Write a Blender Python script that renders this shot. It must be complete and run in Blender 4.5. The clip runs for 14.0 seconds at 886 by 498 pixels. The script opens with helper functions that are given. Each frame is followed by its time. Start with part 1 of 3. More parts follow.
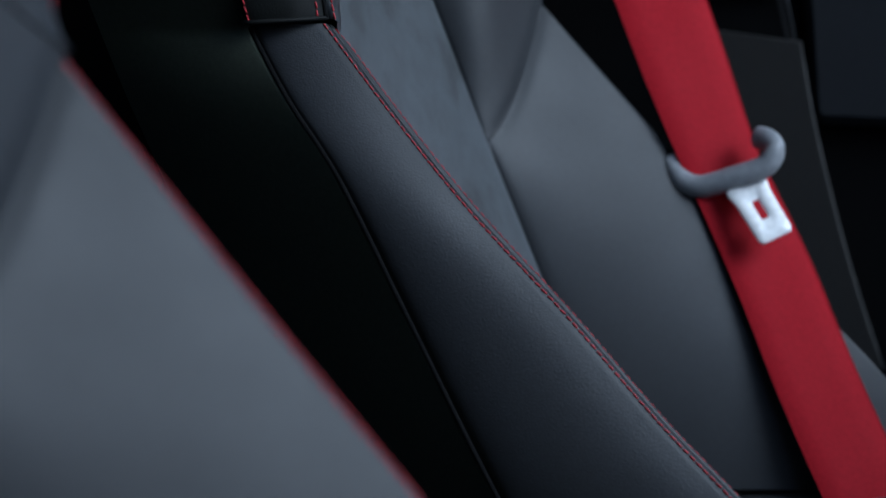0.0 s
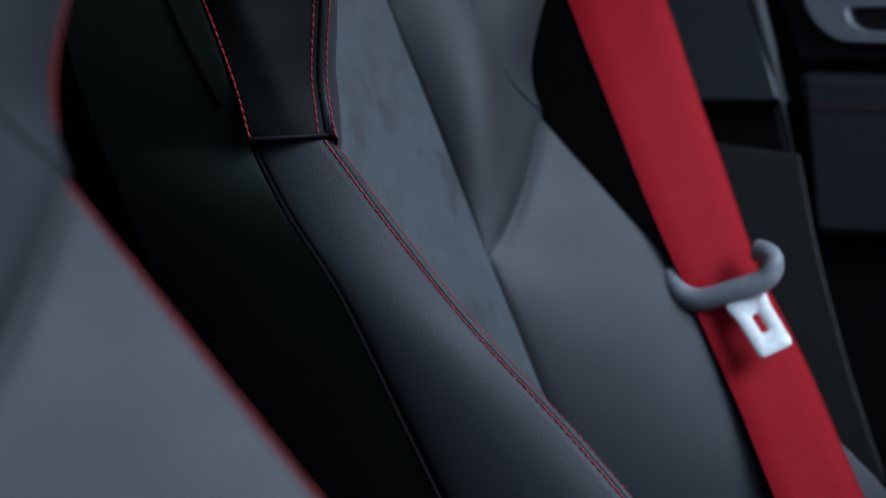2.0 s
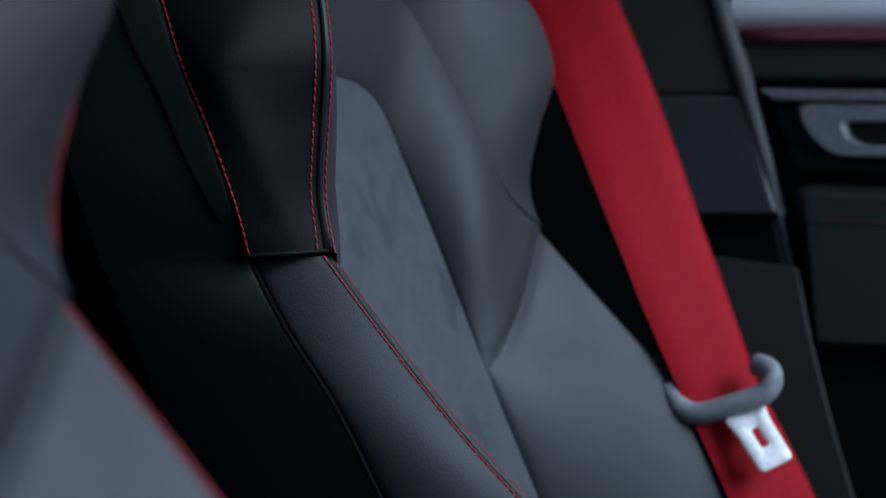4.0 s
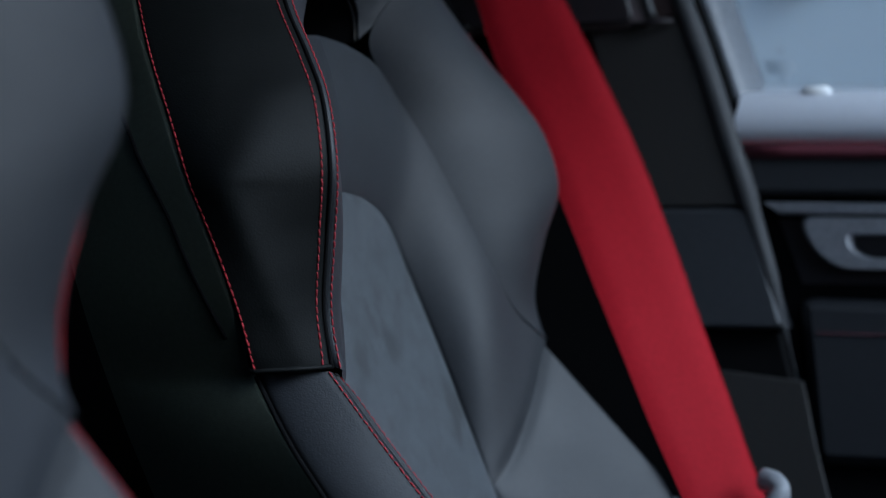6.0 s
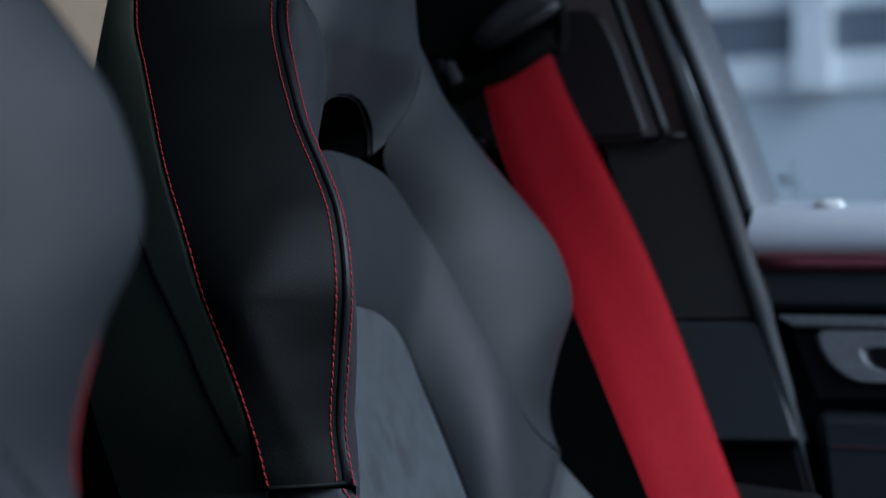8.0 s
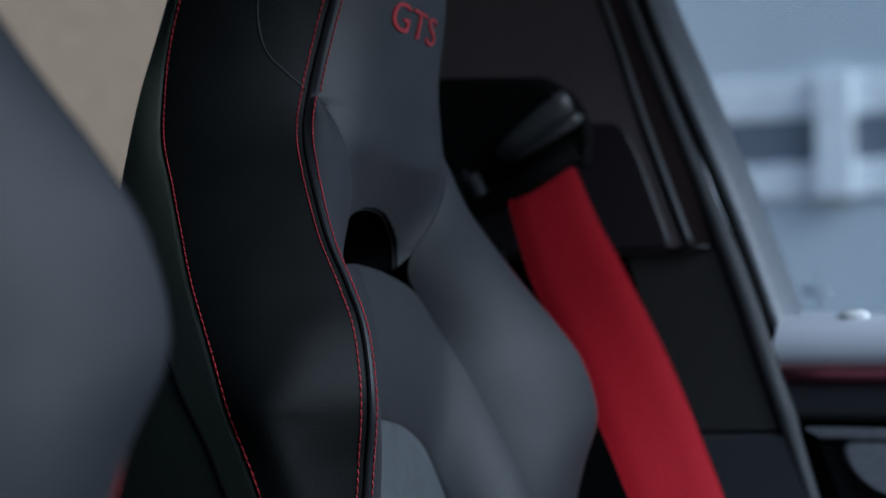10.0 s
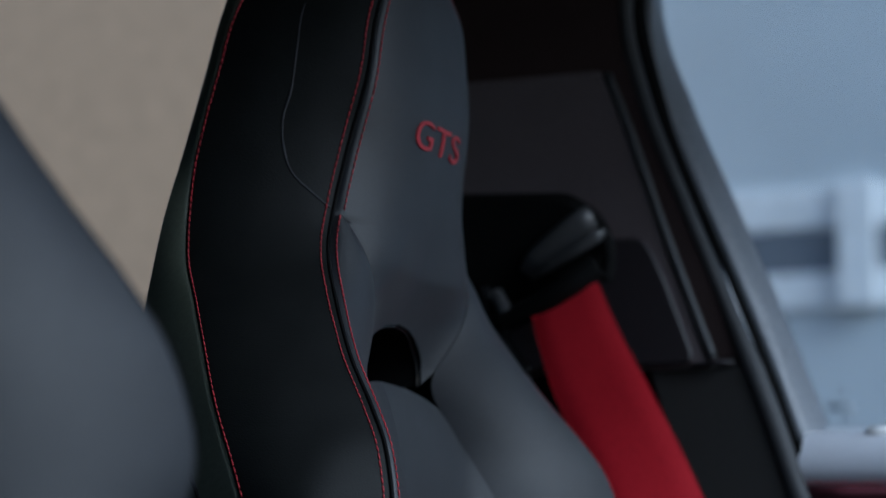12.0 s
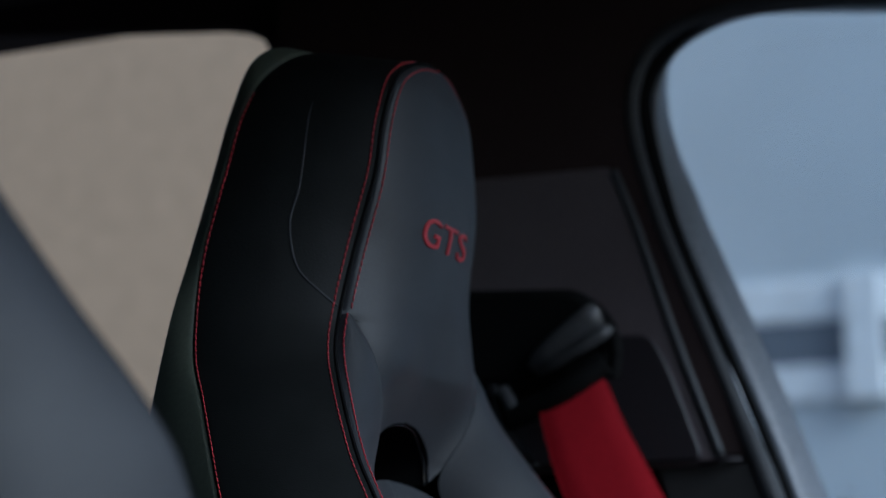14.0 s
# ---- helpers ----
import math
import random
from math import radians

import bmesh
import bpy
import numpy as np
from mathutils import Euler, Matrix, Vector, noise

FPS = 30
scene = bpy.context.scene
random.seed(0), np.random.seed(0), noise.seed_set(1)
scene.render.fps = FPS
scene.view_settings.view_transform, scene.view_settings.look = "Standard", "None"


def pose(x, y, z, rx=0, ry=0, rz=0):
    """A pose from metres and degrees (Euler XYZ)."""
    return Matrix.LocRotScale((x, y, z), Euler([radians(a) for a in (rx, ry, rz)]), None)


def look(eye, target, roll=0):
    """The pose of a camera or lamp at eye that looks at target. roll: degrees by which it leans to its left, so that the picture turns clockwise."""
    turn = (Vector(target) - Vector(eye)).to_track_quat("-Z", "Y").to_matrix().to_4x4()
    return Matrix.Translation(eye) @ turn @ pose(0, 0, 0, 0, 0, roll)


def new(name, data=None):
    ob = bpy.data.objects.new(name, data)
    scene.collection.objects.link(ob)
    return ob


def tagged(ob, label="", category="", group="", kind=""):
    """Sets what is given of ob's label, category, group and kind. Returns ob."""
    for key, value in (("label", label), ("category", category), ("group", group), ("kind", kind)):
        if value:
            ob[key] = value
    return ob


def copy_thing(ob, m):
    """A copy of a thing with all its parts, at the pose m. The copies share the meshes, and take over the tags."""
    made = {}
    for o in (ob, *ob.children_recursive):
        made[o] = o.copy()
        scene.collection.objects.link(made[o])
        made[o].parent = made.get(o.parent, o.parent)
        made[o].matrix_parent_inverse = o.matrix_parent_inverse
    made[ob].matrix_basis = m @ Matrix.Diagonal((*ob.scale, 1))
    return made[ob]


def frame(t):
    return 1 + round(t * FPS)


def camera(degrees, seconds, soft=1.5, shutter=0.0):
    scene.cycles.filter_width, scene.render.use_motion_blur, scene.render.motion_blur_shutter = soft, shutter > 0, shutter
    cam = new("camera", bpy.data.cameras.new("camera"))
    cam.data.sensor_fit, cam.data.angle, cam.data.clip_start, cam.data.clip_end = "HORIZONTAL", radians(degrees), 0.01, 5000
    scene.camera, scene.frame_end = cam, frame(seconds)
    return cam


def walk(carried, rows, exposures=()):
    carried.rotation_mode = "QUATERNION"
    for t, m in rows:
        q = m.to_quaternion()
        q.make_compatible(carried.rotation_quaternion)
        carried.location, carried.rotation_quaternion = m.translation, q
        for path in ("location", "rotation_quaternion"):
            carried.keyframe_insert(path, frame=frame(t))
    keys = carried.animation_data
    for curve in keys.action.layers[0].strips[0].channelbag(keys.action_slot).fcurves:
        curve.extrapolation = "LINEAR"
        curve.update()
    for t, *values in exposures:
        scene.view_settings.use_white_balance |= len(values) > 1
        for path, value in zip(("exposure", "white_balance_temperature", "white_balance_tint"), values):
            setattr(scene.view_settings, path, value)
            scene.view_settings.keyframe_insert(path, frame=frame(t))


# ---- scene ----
cam = camera(26.74, 14.0, soft=1.0)
cam.data.dof.use_dof = True
cam.data.dof.focus_distance = 1.02
cam.data.dof.aperture_fstop = 5.4

# seconds, x, y, z, yaw, pitch
PATH = [
    (0.0, -0.0003, 0.0006, 0.8524, 21.399, -9.972),
    (0.5, -0.0002, 0.0006, 0.8537, 21.393, -9.171),
    (1.0, -0.0002, 0.0005, 0.8550, 21.400, -8.344),
    (1.5, -0.0002, 0.0004, 0.8562, 21.400, -7.554),
    (2.0, -0.0001, 0.0003, 0.8575, 21.402, -6.712),
    (2.5, -0.0001, 0.0001, 0.8587, 21.408, -5.891),
    (3.0, 0.0000, 0.0000, 0.8600, 21.391, -5.063),
    (5.5, 0.0003, -0.0010, 0.8662, 21.454, -1.005),
    (6.0, 0.0003, -0.0013, 0.8675, 21.524, -0.170),
    (6.5, 0.0003, -0.0016, 0.8687, 21.606, 0.644),
    (7.0, 0.0003, -0.0019, 0.8699, 21.680, 1.456),
    (7.5, 0.0003, -0.0023, 0.8711, 21.788, 2.280),
    (8.0, 0.0002, -0.0027, 0.8724, 21.922, 3.105),
    (10.5, -0.0003, -0.0049, 0.8784, 22.807, 7.169),
    (11.0, -0.0003, -0.0054, 0.8796, 22.978, 8.006),
    (11.5, -0.0004, -0.0060, 0.8808, 23.154, 8.829),
    (12.0, -0.0004, -0.0065, 0.8820, 23.311, 9.699),
    (12.5, -0.0004, -0.0071, 0.8832, 23.452, 10.552),
    (13.0, -0.0002, -0.0076, 0.8845, 23.512, 11.452),
    (13.5, -0.0001, -0.0081, 0.8856, 23.521, 12.208),
    (14.0, 0.0000, -0.0082, 0.8860, 23.519, 12.500),
]
walk(cam, [(t, pose(x, y, z, 90 + pitch, 0, yaw)) for t, x, y, z, yaw, pitch in PATH], [(0.0, 0.72, 5150, 4), (14.0, 0.72, 5150, 4)])

# ---- light ----
world = bpy.data.worlds.new("overcast_sky")
scene.world = world
world.use_nodes = True
wn, wl = world.node_tree.nodes, world.node_tree.links
sky = wn.new("ShaderNodeTexSky")
sky.sky_type = "NISHITA"
sky.sun_disc = False
sky.sun_elevation = radians(38)
sky.sun_rotation = radians(100)
sky.air_density, sky.dust_density, sky.ozone_density = 1.0, 2.5, 1.5
wl.new(sky.outputs[0], wn["Background"].inputs[0])
wn["Background"].inputs[1].default_value = 0.092
sun = new("sun", bpy.data.lights.new("sun", "SUN"))
sun.data.energy, sun.data.angle, sun.data.color = 1.2, radians(32), (0.90, 0.96, 1.0)
sun.matrix_world = look((2.3, -0.6, 1.82), (0, 0, 0))


# ---- materials ----
def material(name, color, rough=0.5, metal=0.0, grain=0.0, grain_size=900.0, blotch=0.12, blotch_size=18.0, sheen=0.0, spec=0.5):
    """A surface with colour variation at two scales and a fine relief. Sizes are repeats per metre."""
    m = bpy.data.materials.new(name)
    m.use_nodes = True
    n, l = m.node_tree.nodes, m.node_tree.links
    b = n["Principled BSDF"]
    b.inputs["Roughness"].default_value, b.inputs["Metallic"].default_value = rough, metal
    b.inputs["Specular IOR Level"].default_value = spec
    b.inputs["Sheen Weight"].default_value = sheen
    b.inputs["Sheen Roughness"].default_value = 0.6
    co = n.new("ShaderNodeTexCoord")
    big, small = n.new("ShaderNodeTexNoise"), n.new("ShaderNodeTexNoise")
    big.inputs["Scale"].default_value, big.inputs["Detail"].default_value = blotch_size, 4
    small.inputs["Scale"].default_value, small.inputs["Detail"].default_value = grain_size * 0.25, 3
    mix, ramp = n.new("ShaderNodeMix"), n.new("ShaderNodeMix")
    mix.data_type = ramp.data_type = "RGBA"
    c = Vector(color)
    other = c * (1 - blotch)
    mix.inputs["A"].default_value, mix.inputs["B"].default_value = (*(c * (1 + blotch)), 1), (*other, 1)
    l.new(co.outputs["Object"], big.inputs["Vector"])
    l.new(co.outputs["Object"], small.inputs["Vector"])
    l.new(big.outputs["Fac"], mix.inputs["Factor"])
    ramp.blend_type = "MULTIPLY"
    ramp.inputs["Factor"].default_value = 0.5
    l.new(mix.outputs["Result"], ramp.inputs["A"])
    grey = n.new("ShaderNodeMapRange")
    grey.inputs["From Min"].default_value, grey.inputs["From Max"].default_value = 0.3, 0.7
    grey.inputs["To Min"].default_value, grey.inputs["To Max"].default_value = 0.75, 1.2
    l.new(small.outputs["Fac"], grey.inputs["Value"])
    l.new(grey.outputs["Result"], ramp.inputs["B"])
    l.new(ramp.outputs["Result"], b.inputs["Base Color"])
    rr = n.new("ShaderNodeMapRange")
    rr.inputs["To Min"].default_value, rr.inputs["To Max"].default_value = max(rough - 0.07, 0.02), min(rough + 0.07, 1)
    l.new(big.outputs["Fac"], rr.inputs["Value"])
    l.new(rr.outputs["Result"], b.inputs["Roughness"])
    if grain:
        v, bump = n.new("ShaderNodeTexVoronoi"), n.new("ShaderNodeBump")
        v.inputs["Scale"].default_value = grain_size
        l.new(co.outputs["Object"], v.inputs["Vector"])
        l.new(v.outputs["Distance"], bump.inputs["Height"])
        bump.inputs["Strength"].default_value, bump.inputs["Distance"].default_value = grain, 0.0004
        l.new(bump.outputs["Normal"], b.inputs["Normal"])
    return m


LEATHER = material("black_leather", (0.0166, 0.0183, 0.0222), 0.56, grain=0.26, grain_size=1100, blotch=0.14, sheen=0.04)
# the same leather made darker: shade on the wing sides is in the colour
LEATHER_SHADED = material("shaded_black_leather", (0.0046, 0.0053, 0.0052), 0.62, grain=0.25, grain_size=1100, blotch=0.14, spec=0.2)
SHELL = material("matt_black_plastic", (0.062, 0.072, 0.054), 0.5, grain=0.2, grain_size=1500)
DASH = material("black_dashboard", (0.03, 0.03, 0.031), 0.6, grain=0.2, grain_size=1500)
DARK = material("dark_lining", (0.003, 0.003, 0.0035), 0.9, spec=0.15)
SEAM = material("seam_shadow_thread", (0.012, 0.012, 0.013), 0.8)
THREAD = material("red_thread", (0.38, 0.008, 0.018), 0.6, grain_size=3000, sheen=0.1)
WEBBING = material("red_webbing", (0.32, 0.008, 0.016), 0.65, grain=0.3, grain_size=1500, blotch=0.06, spec=0.08)
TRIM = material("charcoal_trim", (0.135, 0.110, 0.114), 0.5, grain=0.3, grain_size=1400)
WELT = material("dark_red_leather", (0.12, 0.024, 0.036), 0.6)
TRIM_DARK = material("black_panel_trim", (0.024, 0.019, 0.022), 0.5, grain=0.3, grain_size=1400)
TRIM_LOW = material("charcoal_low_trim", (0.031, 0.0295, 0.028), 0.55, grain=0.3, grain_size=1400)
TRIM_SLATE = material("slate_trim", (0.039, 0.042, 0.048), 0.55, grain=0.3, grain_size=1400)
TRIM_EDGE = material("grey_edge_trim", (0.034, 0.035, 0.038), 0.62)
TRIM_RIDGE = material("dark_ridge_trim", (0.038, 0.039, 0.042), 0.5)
RUBBER = material("black_rubber", (0.005, 0.005, 0.005), 0.8, spec=0.15)
FRAME = material("grey_frame_trim", (0.188, 0.200, 0.225), 0.42, grain=0.15)
# sill leather made pale: the sky's sheen from the window is in the colour
SILL = material("sky_sheen_leather", (0.62, 0.64, 0.70), 0.34, grain_size=4000, blotch=0.03)
SILVER = material("satin_silver", (0.40, 0.41, 0.44), 0.45, metal=0.7)
# plain white without metal: the bright sky glint is put into the colour
GLINT_WHITE = material("white_glint", (0.97, 0.97, 0.97), 0.30, blotch=0.02, metal=0.0)
PLASTIC = material("grey_plastic", (0.070, 0.070, 0.073), 0.34)
GRIP = material("mid_grey_plastic", (0.26, 0.27, 0.29), 0.45)
GLOSS = material("glossy_black_plastic", (0.012, 0.012, 0.013), 0.22)
HEADLINER = material("dark_headliner", (0.034, 0.019, 0.018), 0.95, blotch=0.2)
CARPET = material("black_carpet", (0.012, 0.012, 0.012), 0.95)
WALL_BLUE = material("blue_grey_cladding", (0.61, 0.64, 0.66), 0.7, blotch=0.05, blotch_size=0.6, grain_size=2)
WALL_BAND = material("pale_blue_band", (0.90, 0.89, 0.88), 0.6, blotch=0.05, blotch_size=0.8, grain_size=60)
WALL_BEIGE = material("beige_render", (0.60, 0.40, 0.24), 0.8, blotch=0.08, blotch_size=0.4, grain_size=50)
PANE_DARK = material("dark_window_glass", (0.17, 0.18, 0.205), 0.4)
ASPHALT = material("asphalt", (0.05, 0.05, 0.052), 0.9, grain=0.5, grain_size=80, blotch_size=0.7)
MARK = material("etched_mark", (0.36, 0.40, 0.45), 0.8)


def glass_material():
    m = bpy.data.materials.new("window_glass")
    m.use_nodes = True
    n, l = m.node_tree.nodes, m.node_tree.links
    n.remove(n["Principled BSDF"])
    mix, fres = n.new("ShaderNodeMixShader"), n.new("ShaderNodeFresnel")
    clear, gloss = n.new("ShaderNodeBsdfTransparent"), n.new("ShaderNodeBsdfGlossy")
    clear.inputs["Color"].default_value = (0.93, 0.96, 0.97, 1)
    gloss.inputs["Roughness"].default_value = 0.02
    fres.inputs["IOR"].default_value = 1.45
    l.new(fres.outputs[0], mix.inputs[0])
    l.new(clear.outputs[0], mix.inputs[1])
    l.new(gloss.outputs[0], mix.inputs[2])
    l.new(mix.outputs[0], n["Material Output"].inputs["Surface"])
    return m


def suede_material():
    """Brushed nap with lighter and darker strokes, and a few rubbed dark spots."""
    m = material("grey_suede", (0.058, 0.066, 0.0745), 0.95, grain=0.3, grain_size=2600, blotch=0.35, blotch_size=60, sheen=0.25, spec=0.15)
    n, l = m.node_tree.nodes, m.node_tree.links
    b = n["Principled BSDF"]
    base = b.inputs["Base Color"].links[0].from_socket
    co = n.new("ShaderNodeTexCoord")
    out = base
    for scale, stretch, low, high, dark in ((34.0, 0.6, 0.54, 0.66, 0.52), (150.0, 0.7, 0.45, 0.75, 0.84), (420.0, 1.0, 0.35, 0.65, 0.86)):
        put, tex, ran, mix = n.new("ShaderNodeMapping"), n.new("ShaderNodeTexNoise"), n.new("ShaderNodeMapRange"), n.new("ShaderNodeMix")
        put.inputs["Scale"].default_value = (1, 1, stretch)
        tex.inputs["Scale"].default_value, tex.inputs["Detail"].default_value = scale, 5
        ran.inputs["From Min"].default_value, ran.inputs["From Max"].default_value = low, high
        ran.inputs["To Min"].default_value, ran.inputs["To Max"].default_value = 1.0, dark
        mix.data_type, mix.blend_type = "RGBA", "MULTIPLY"
        mix.inputs["Factor"].default_value = 1.0
        l.new(co.outputs["Object"], put.inputs["Vector"])
        l.new(put.outputs["Vector"], tex.inputs["Vector"])
        l.new(tex.outputs["Fac"], ran.inputs["Value"])
        l.new(out, mix.inputs["A"])
        l.new(ran.outputs["Result"], mix.inputs["B"])
        out = mix.outputs["Result"]
    l.new(out, b.inputs["Base Color"])
    return m


SUEDE = suede_material()
GLASS = glass_material()


# ---- mesh helpers ----
def thing(name, at, label, category, group="", kind=""):
    ob = new(name)
    ob.location = at
    return tagged(ob, label, category, group, kind)


def mesh_of(name, verts, faces, mat, smooth=True):
    me = bpy.data.meshes.new(name)
    me.from_pydata([tuple(v) for v in verts], [], faces)
    me.materials.append(mat)
    if smooth:
        me.polygons.foreach_set("use_smooth", [True] * len(me.polygons))
    me.update()
    return me


def part(name, made, mat, parent, label="", kind="", smooth=True):
    """Links verts and faces, in world places, as one mesh under its thing or part."""
    verts, faces = made
    base = Vector((0, 0, 0))
    up = parent
    while up is not None:
        base += up.location
        up = up.parent
    ob = new(name, mesh_of(name, np.asarray(verts) - np.array(base), faces, mat, smooth))
    ob.parent = parent
    return tagged(ob, label, kind=kind)


def solo(name, made, mat, label, category="", kind="", smooth=True, group=""):
    verts, faces = made
    v = np.asarray(verts, float)
    base = np.array(((v[:, 0].min() + v[:, 0].max()) / 2, (v[:, 1].min() + v[:, 1].max()) / 2, v[:, 2].min()))
    ob = new(name, mesh_of(name, v - base, faces, mat, smooth))
    ob.location = base
    return tagged(ob, label, category, group, kind)


def spline(points, count):
    """A smooth curve through the points, at even steps of length."""
    p = np.asarray(points, float)
    e = np.vstack([2 * p[0] - p[1], p, 2 * p[-1] - p[-2]])
    out = []
    for i in range(1, len(e) - 2):
        a, b, c, d = e[i - 1:i + 3]
        for s in np.linspace(0, 1, 16, endpoint=False):
            out.append(0.5 * (2 * b + (c - a) * s + (2 * a - 5 * b + 4 * c - d) * s ** 2 + (3 * b - a - 3 * c + d) * s ** 3))
    out = np.array(out + [p[-1]])
    return even(out, count)


def even(out, count):
    out = np.asarray(out, float)
    run = np.concatenate([[0], np.cumsum(np.linalg.norm(np.diff(out, axis=0), axis=1))])
    at = np.linspace(0, run[-1], count)
    return np.stack([np.interp(at, run, out[:, k]) for k in range(out.shape[1])], 1)


def eased(line, reach):
    """The line with its small kinks smoothed out, its ends kept."""
    p = np.pad(line, ((reach, reach), (0, 0)), mode="reflect", reflect_type="odd")
    w = np.hanning(2 * reach + 3)[1:-1]
    return np.stack([np.convolve(p[:, k], w / w.sum(), "valid") for k in range(3)], 1)


def grid(g, flip=False, ring=False):
    """Faces over a net of points g[row][column]."""
    r, c = g.shape[:2]
    faces = []
    for i in range(r - 1):
        for j in range(c if ring else c - 1):
            k = (j + 1) % c
            f = (i * c + j, i * c + k, (i + 1) * c + k, (i + 1) * c + j)
            faces.append(f[::-1] if flip else f)
    return g.reshape(-1, 3), faces


def joined(*pieces):
    verts, faces, n = [], [], 0
    for v, f in pieces:
        verts.append(np.asarray(v))
        faces += [tuple(i + n for i in q) for q in f]
        n += len(v)
    return np.concatenate(verts), faces


def mirrored(made):
    v, f = made
    v = np.array(v, float)
    v[:, 1] *= -1
    return v, [q[::-1] for q in f]


def shifted(made, d):
    return np.asarray(made[0]) + np.array(d), made[1]


def normals_of(g):
    du, dv = np.gradient(g, axis=0), np.gradient(g, axis=1)
    n = np.cross(du, dv)
    return n / (np.linalg.norm(n, axis=2, keepdims=True) + 1e-12)


def tube(points, radius, sides=8, flat=1.0, up=(0, 0, 1)):
    """A round or flattened bar along points, closed at its ends."""
    p = np.asarray(points, float)
    t = np.gradient(p, axis=0)
    t /= np.linalg.norm(t, axis=1, keepdims=True) + 1e-12
    a = np.cross(t, np.array(up, float))
    a /= np.linalg.norm(a, axis=1, keepdims=True) + 1e-9
    b = np.cross(a, t)
    w = np.linspace(0, 2 * np.pi, sides, endpoint=False)
    rad = np.broadcast_to(radius, (len(p),))
    g = p[:, None] + rad[:, None, None] * (a[:, None] * np.cos(w)[None, :, None] + flat * b[:, None] * np.sin(w)[None, :, None])
    v, f = grid(g, ring=True)
    n = len(p)
    return v, f + [tuple(range(sides))[::-1], tuple((n - 1) * sides + k for k in range(sides))]


def slab(outline, axis, lo, hi, bevel=0.003):
    """A plate: a closed outline of two coordinates, thick from lo to hi along the axis, with bevelled edges."""
    o = np.asarray(outline, float)
    n = len(o)
    mid = o.mean(0)
    prev, nxt = np.roll(o, 1, 0), np.roll(o, -1, 0)
    t = nxt - prev
    t /= np.linalg.norm(t, axis=1, keepdims=True) + 1e-12
    out = np.stack([t[:, 1], -t[:, 0]], 1)
    area = 0.5 * np.sum(o[:, 0] * nxt[:, 1] - nxt[:, 0] * o[:, 1])
    if area < 0:
        out = -out
    inner = o - out * bevel
    rings = []
    for pts, d in ((inner, lo), (o, lo + bevel), (o, hi - bevel), (inner, hi)):
        ring = np.zeros((n, 3))
        rest = [k for k in range(3) if k != axis]
        ring[:, rest[0]], ring[:, rest[1]], ring[:, axis] = pts[:, 0], pts[:, 1], d
        rings.append(ring)
    v, f = grid(np.stack(rings), ring=True)
    f = f + [tuple(range(n))[::-1], tuple(3 * n + k for k in range(n))]
    turn = (area > 0) != (axis == 1)
    return v, ([q if turn else q[::-1] for q in f])


def box(lo, hi, bevel=0.004):
    return slab([(lo[0], lo[1]), (hi[0], lo[1]), (hi[0], hi[1]), (lo[0], hi[1])], 2, lo[2], hi[2], bevel)


def rounded(points, radius, steps=6):
    """A closed outline with its corners rounded."""
    p = np.asarray(points, float)
    out = []
    for i in range(len(p)):
        a, b, c = p[i - 1], p[i], p[(i + 1) % len(p)]
        u, w = a - b, c - b
        r = min(radius, 0.45 * np.linalg.norm(u), 0.45 * np.linalg.norm(w))
        s, e = b + u / np.linalg.norm(u) * r, b + w / np.linalg.norm(w) * r
        for k in np.linspace(0, 1, steps):
            out.append((1 - k) ** 2 * s + 2 * k * (1 - k) * b + k ** 2 * e)
    return np.array(out)


def along(g, distance):
    """The line on a net at that distance from its first row, per column."""
    step = np.linalg.norm(np.diff(g, axis=0), axis=2)
    run = np.vstack([np.zeros(g.shape[1]), np.cumsum(step, axis=0)])
    return np.array([[np.interp(distance, run[:, j], g[:, j, k]) for k in range(3)] for j in range(g.shape[1])])


def thread(line, lift, pitch=0.0046, length=0.0043, radius=0.00046, seed=1):
    """Stitches along a line: short rounded bars, each a little uneven, dipping at both ends."""
    rnd = random.Random(seed)
    total = np.linalg.norm(np.diff(line, axis=0), axis=1).sum()
    count = max(int(total / pitch), 2)
    p, up = even(line, count * 4 + 1), even(np.asarray(lift), count * 4 + 1)
    pieces = []
    for i in range(count):
        a, b = p[4 * i], p[min(4 * i + 4, len(p) - 1)]
        n = up[4 * i + 2] / (np.linalg.norm(up[4 * i + 2]) + 1e-9)
        mid, way = (a + b) / 2, (b - a) / (np.linalg.norm(b - a) + 1e-9)
        side = np.cross(way, n)
        way = way + side * rnd.uniform(-0.16, 0.02)
        half = length * rnd.uniform(0.46, 0.52)
        pts = [mid + way * half * s + n * h for s, h in ((-1, -0.0005), (-0.72, 0.0004), (0, 0.0006), (0.72, 0.0004), (1, -0.0005))]
        pieces.append(tube(pts, np.array([0.4, 1, 1.1, 1, 0.4]) * radius, 6, up=n))
    return joined(*pieces)


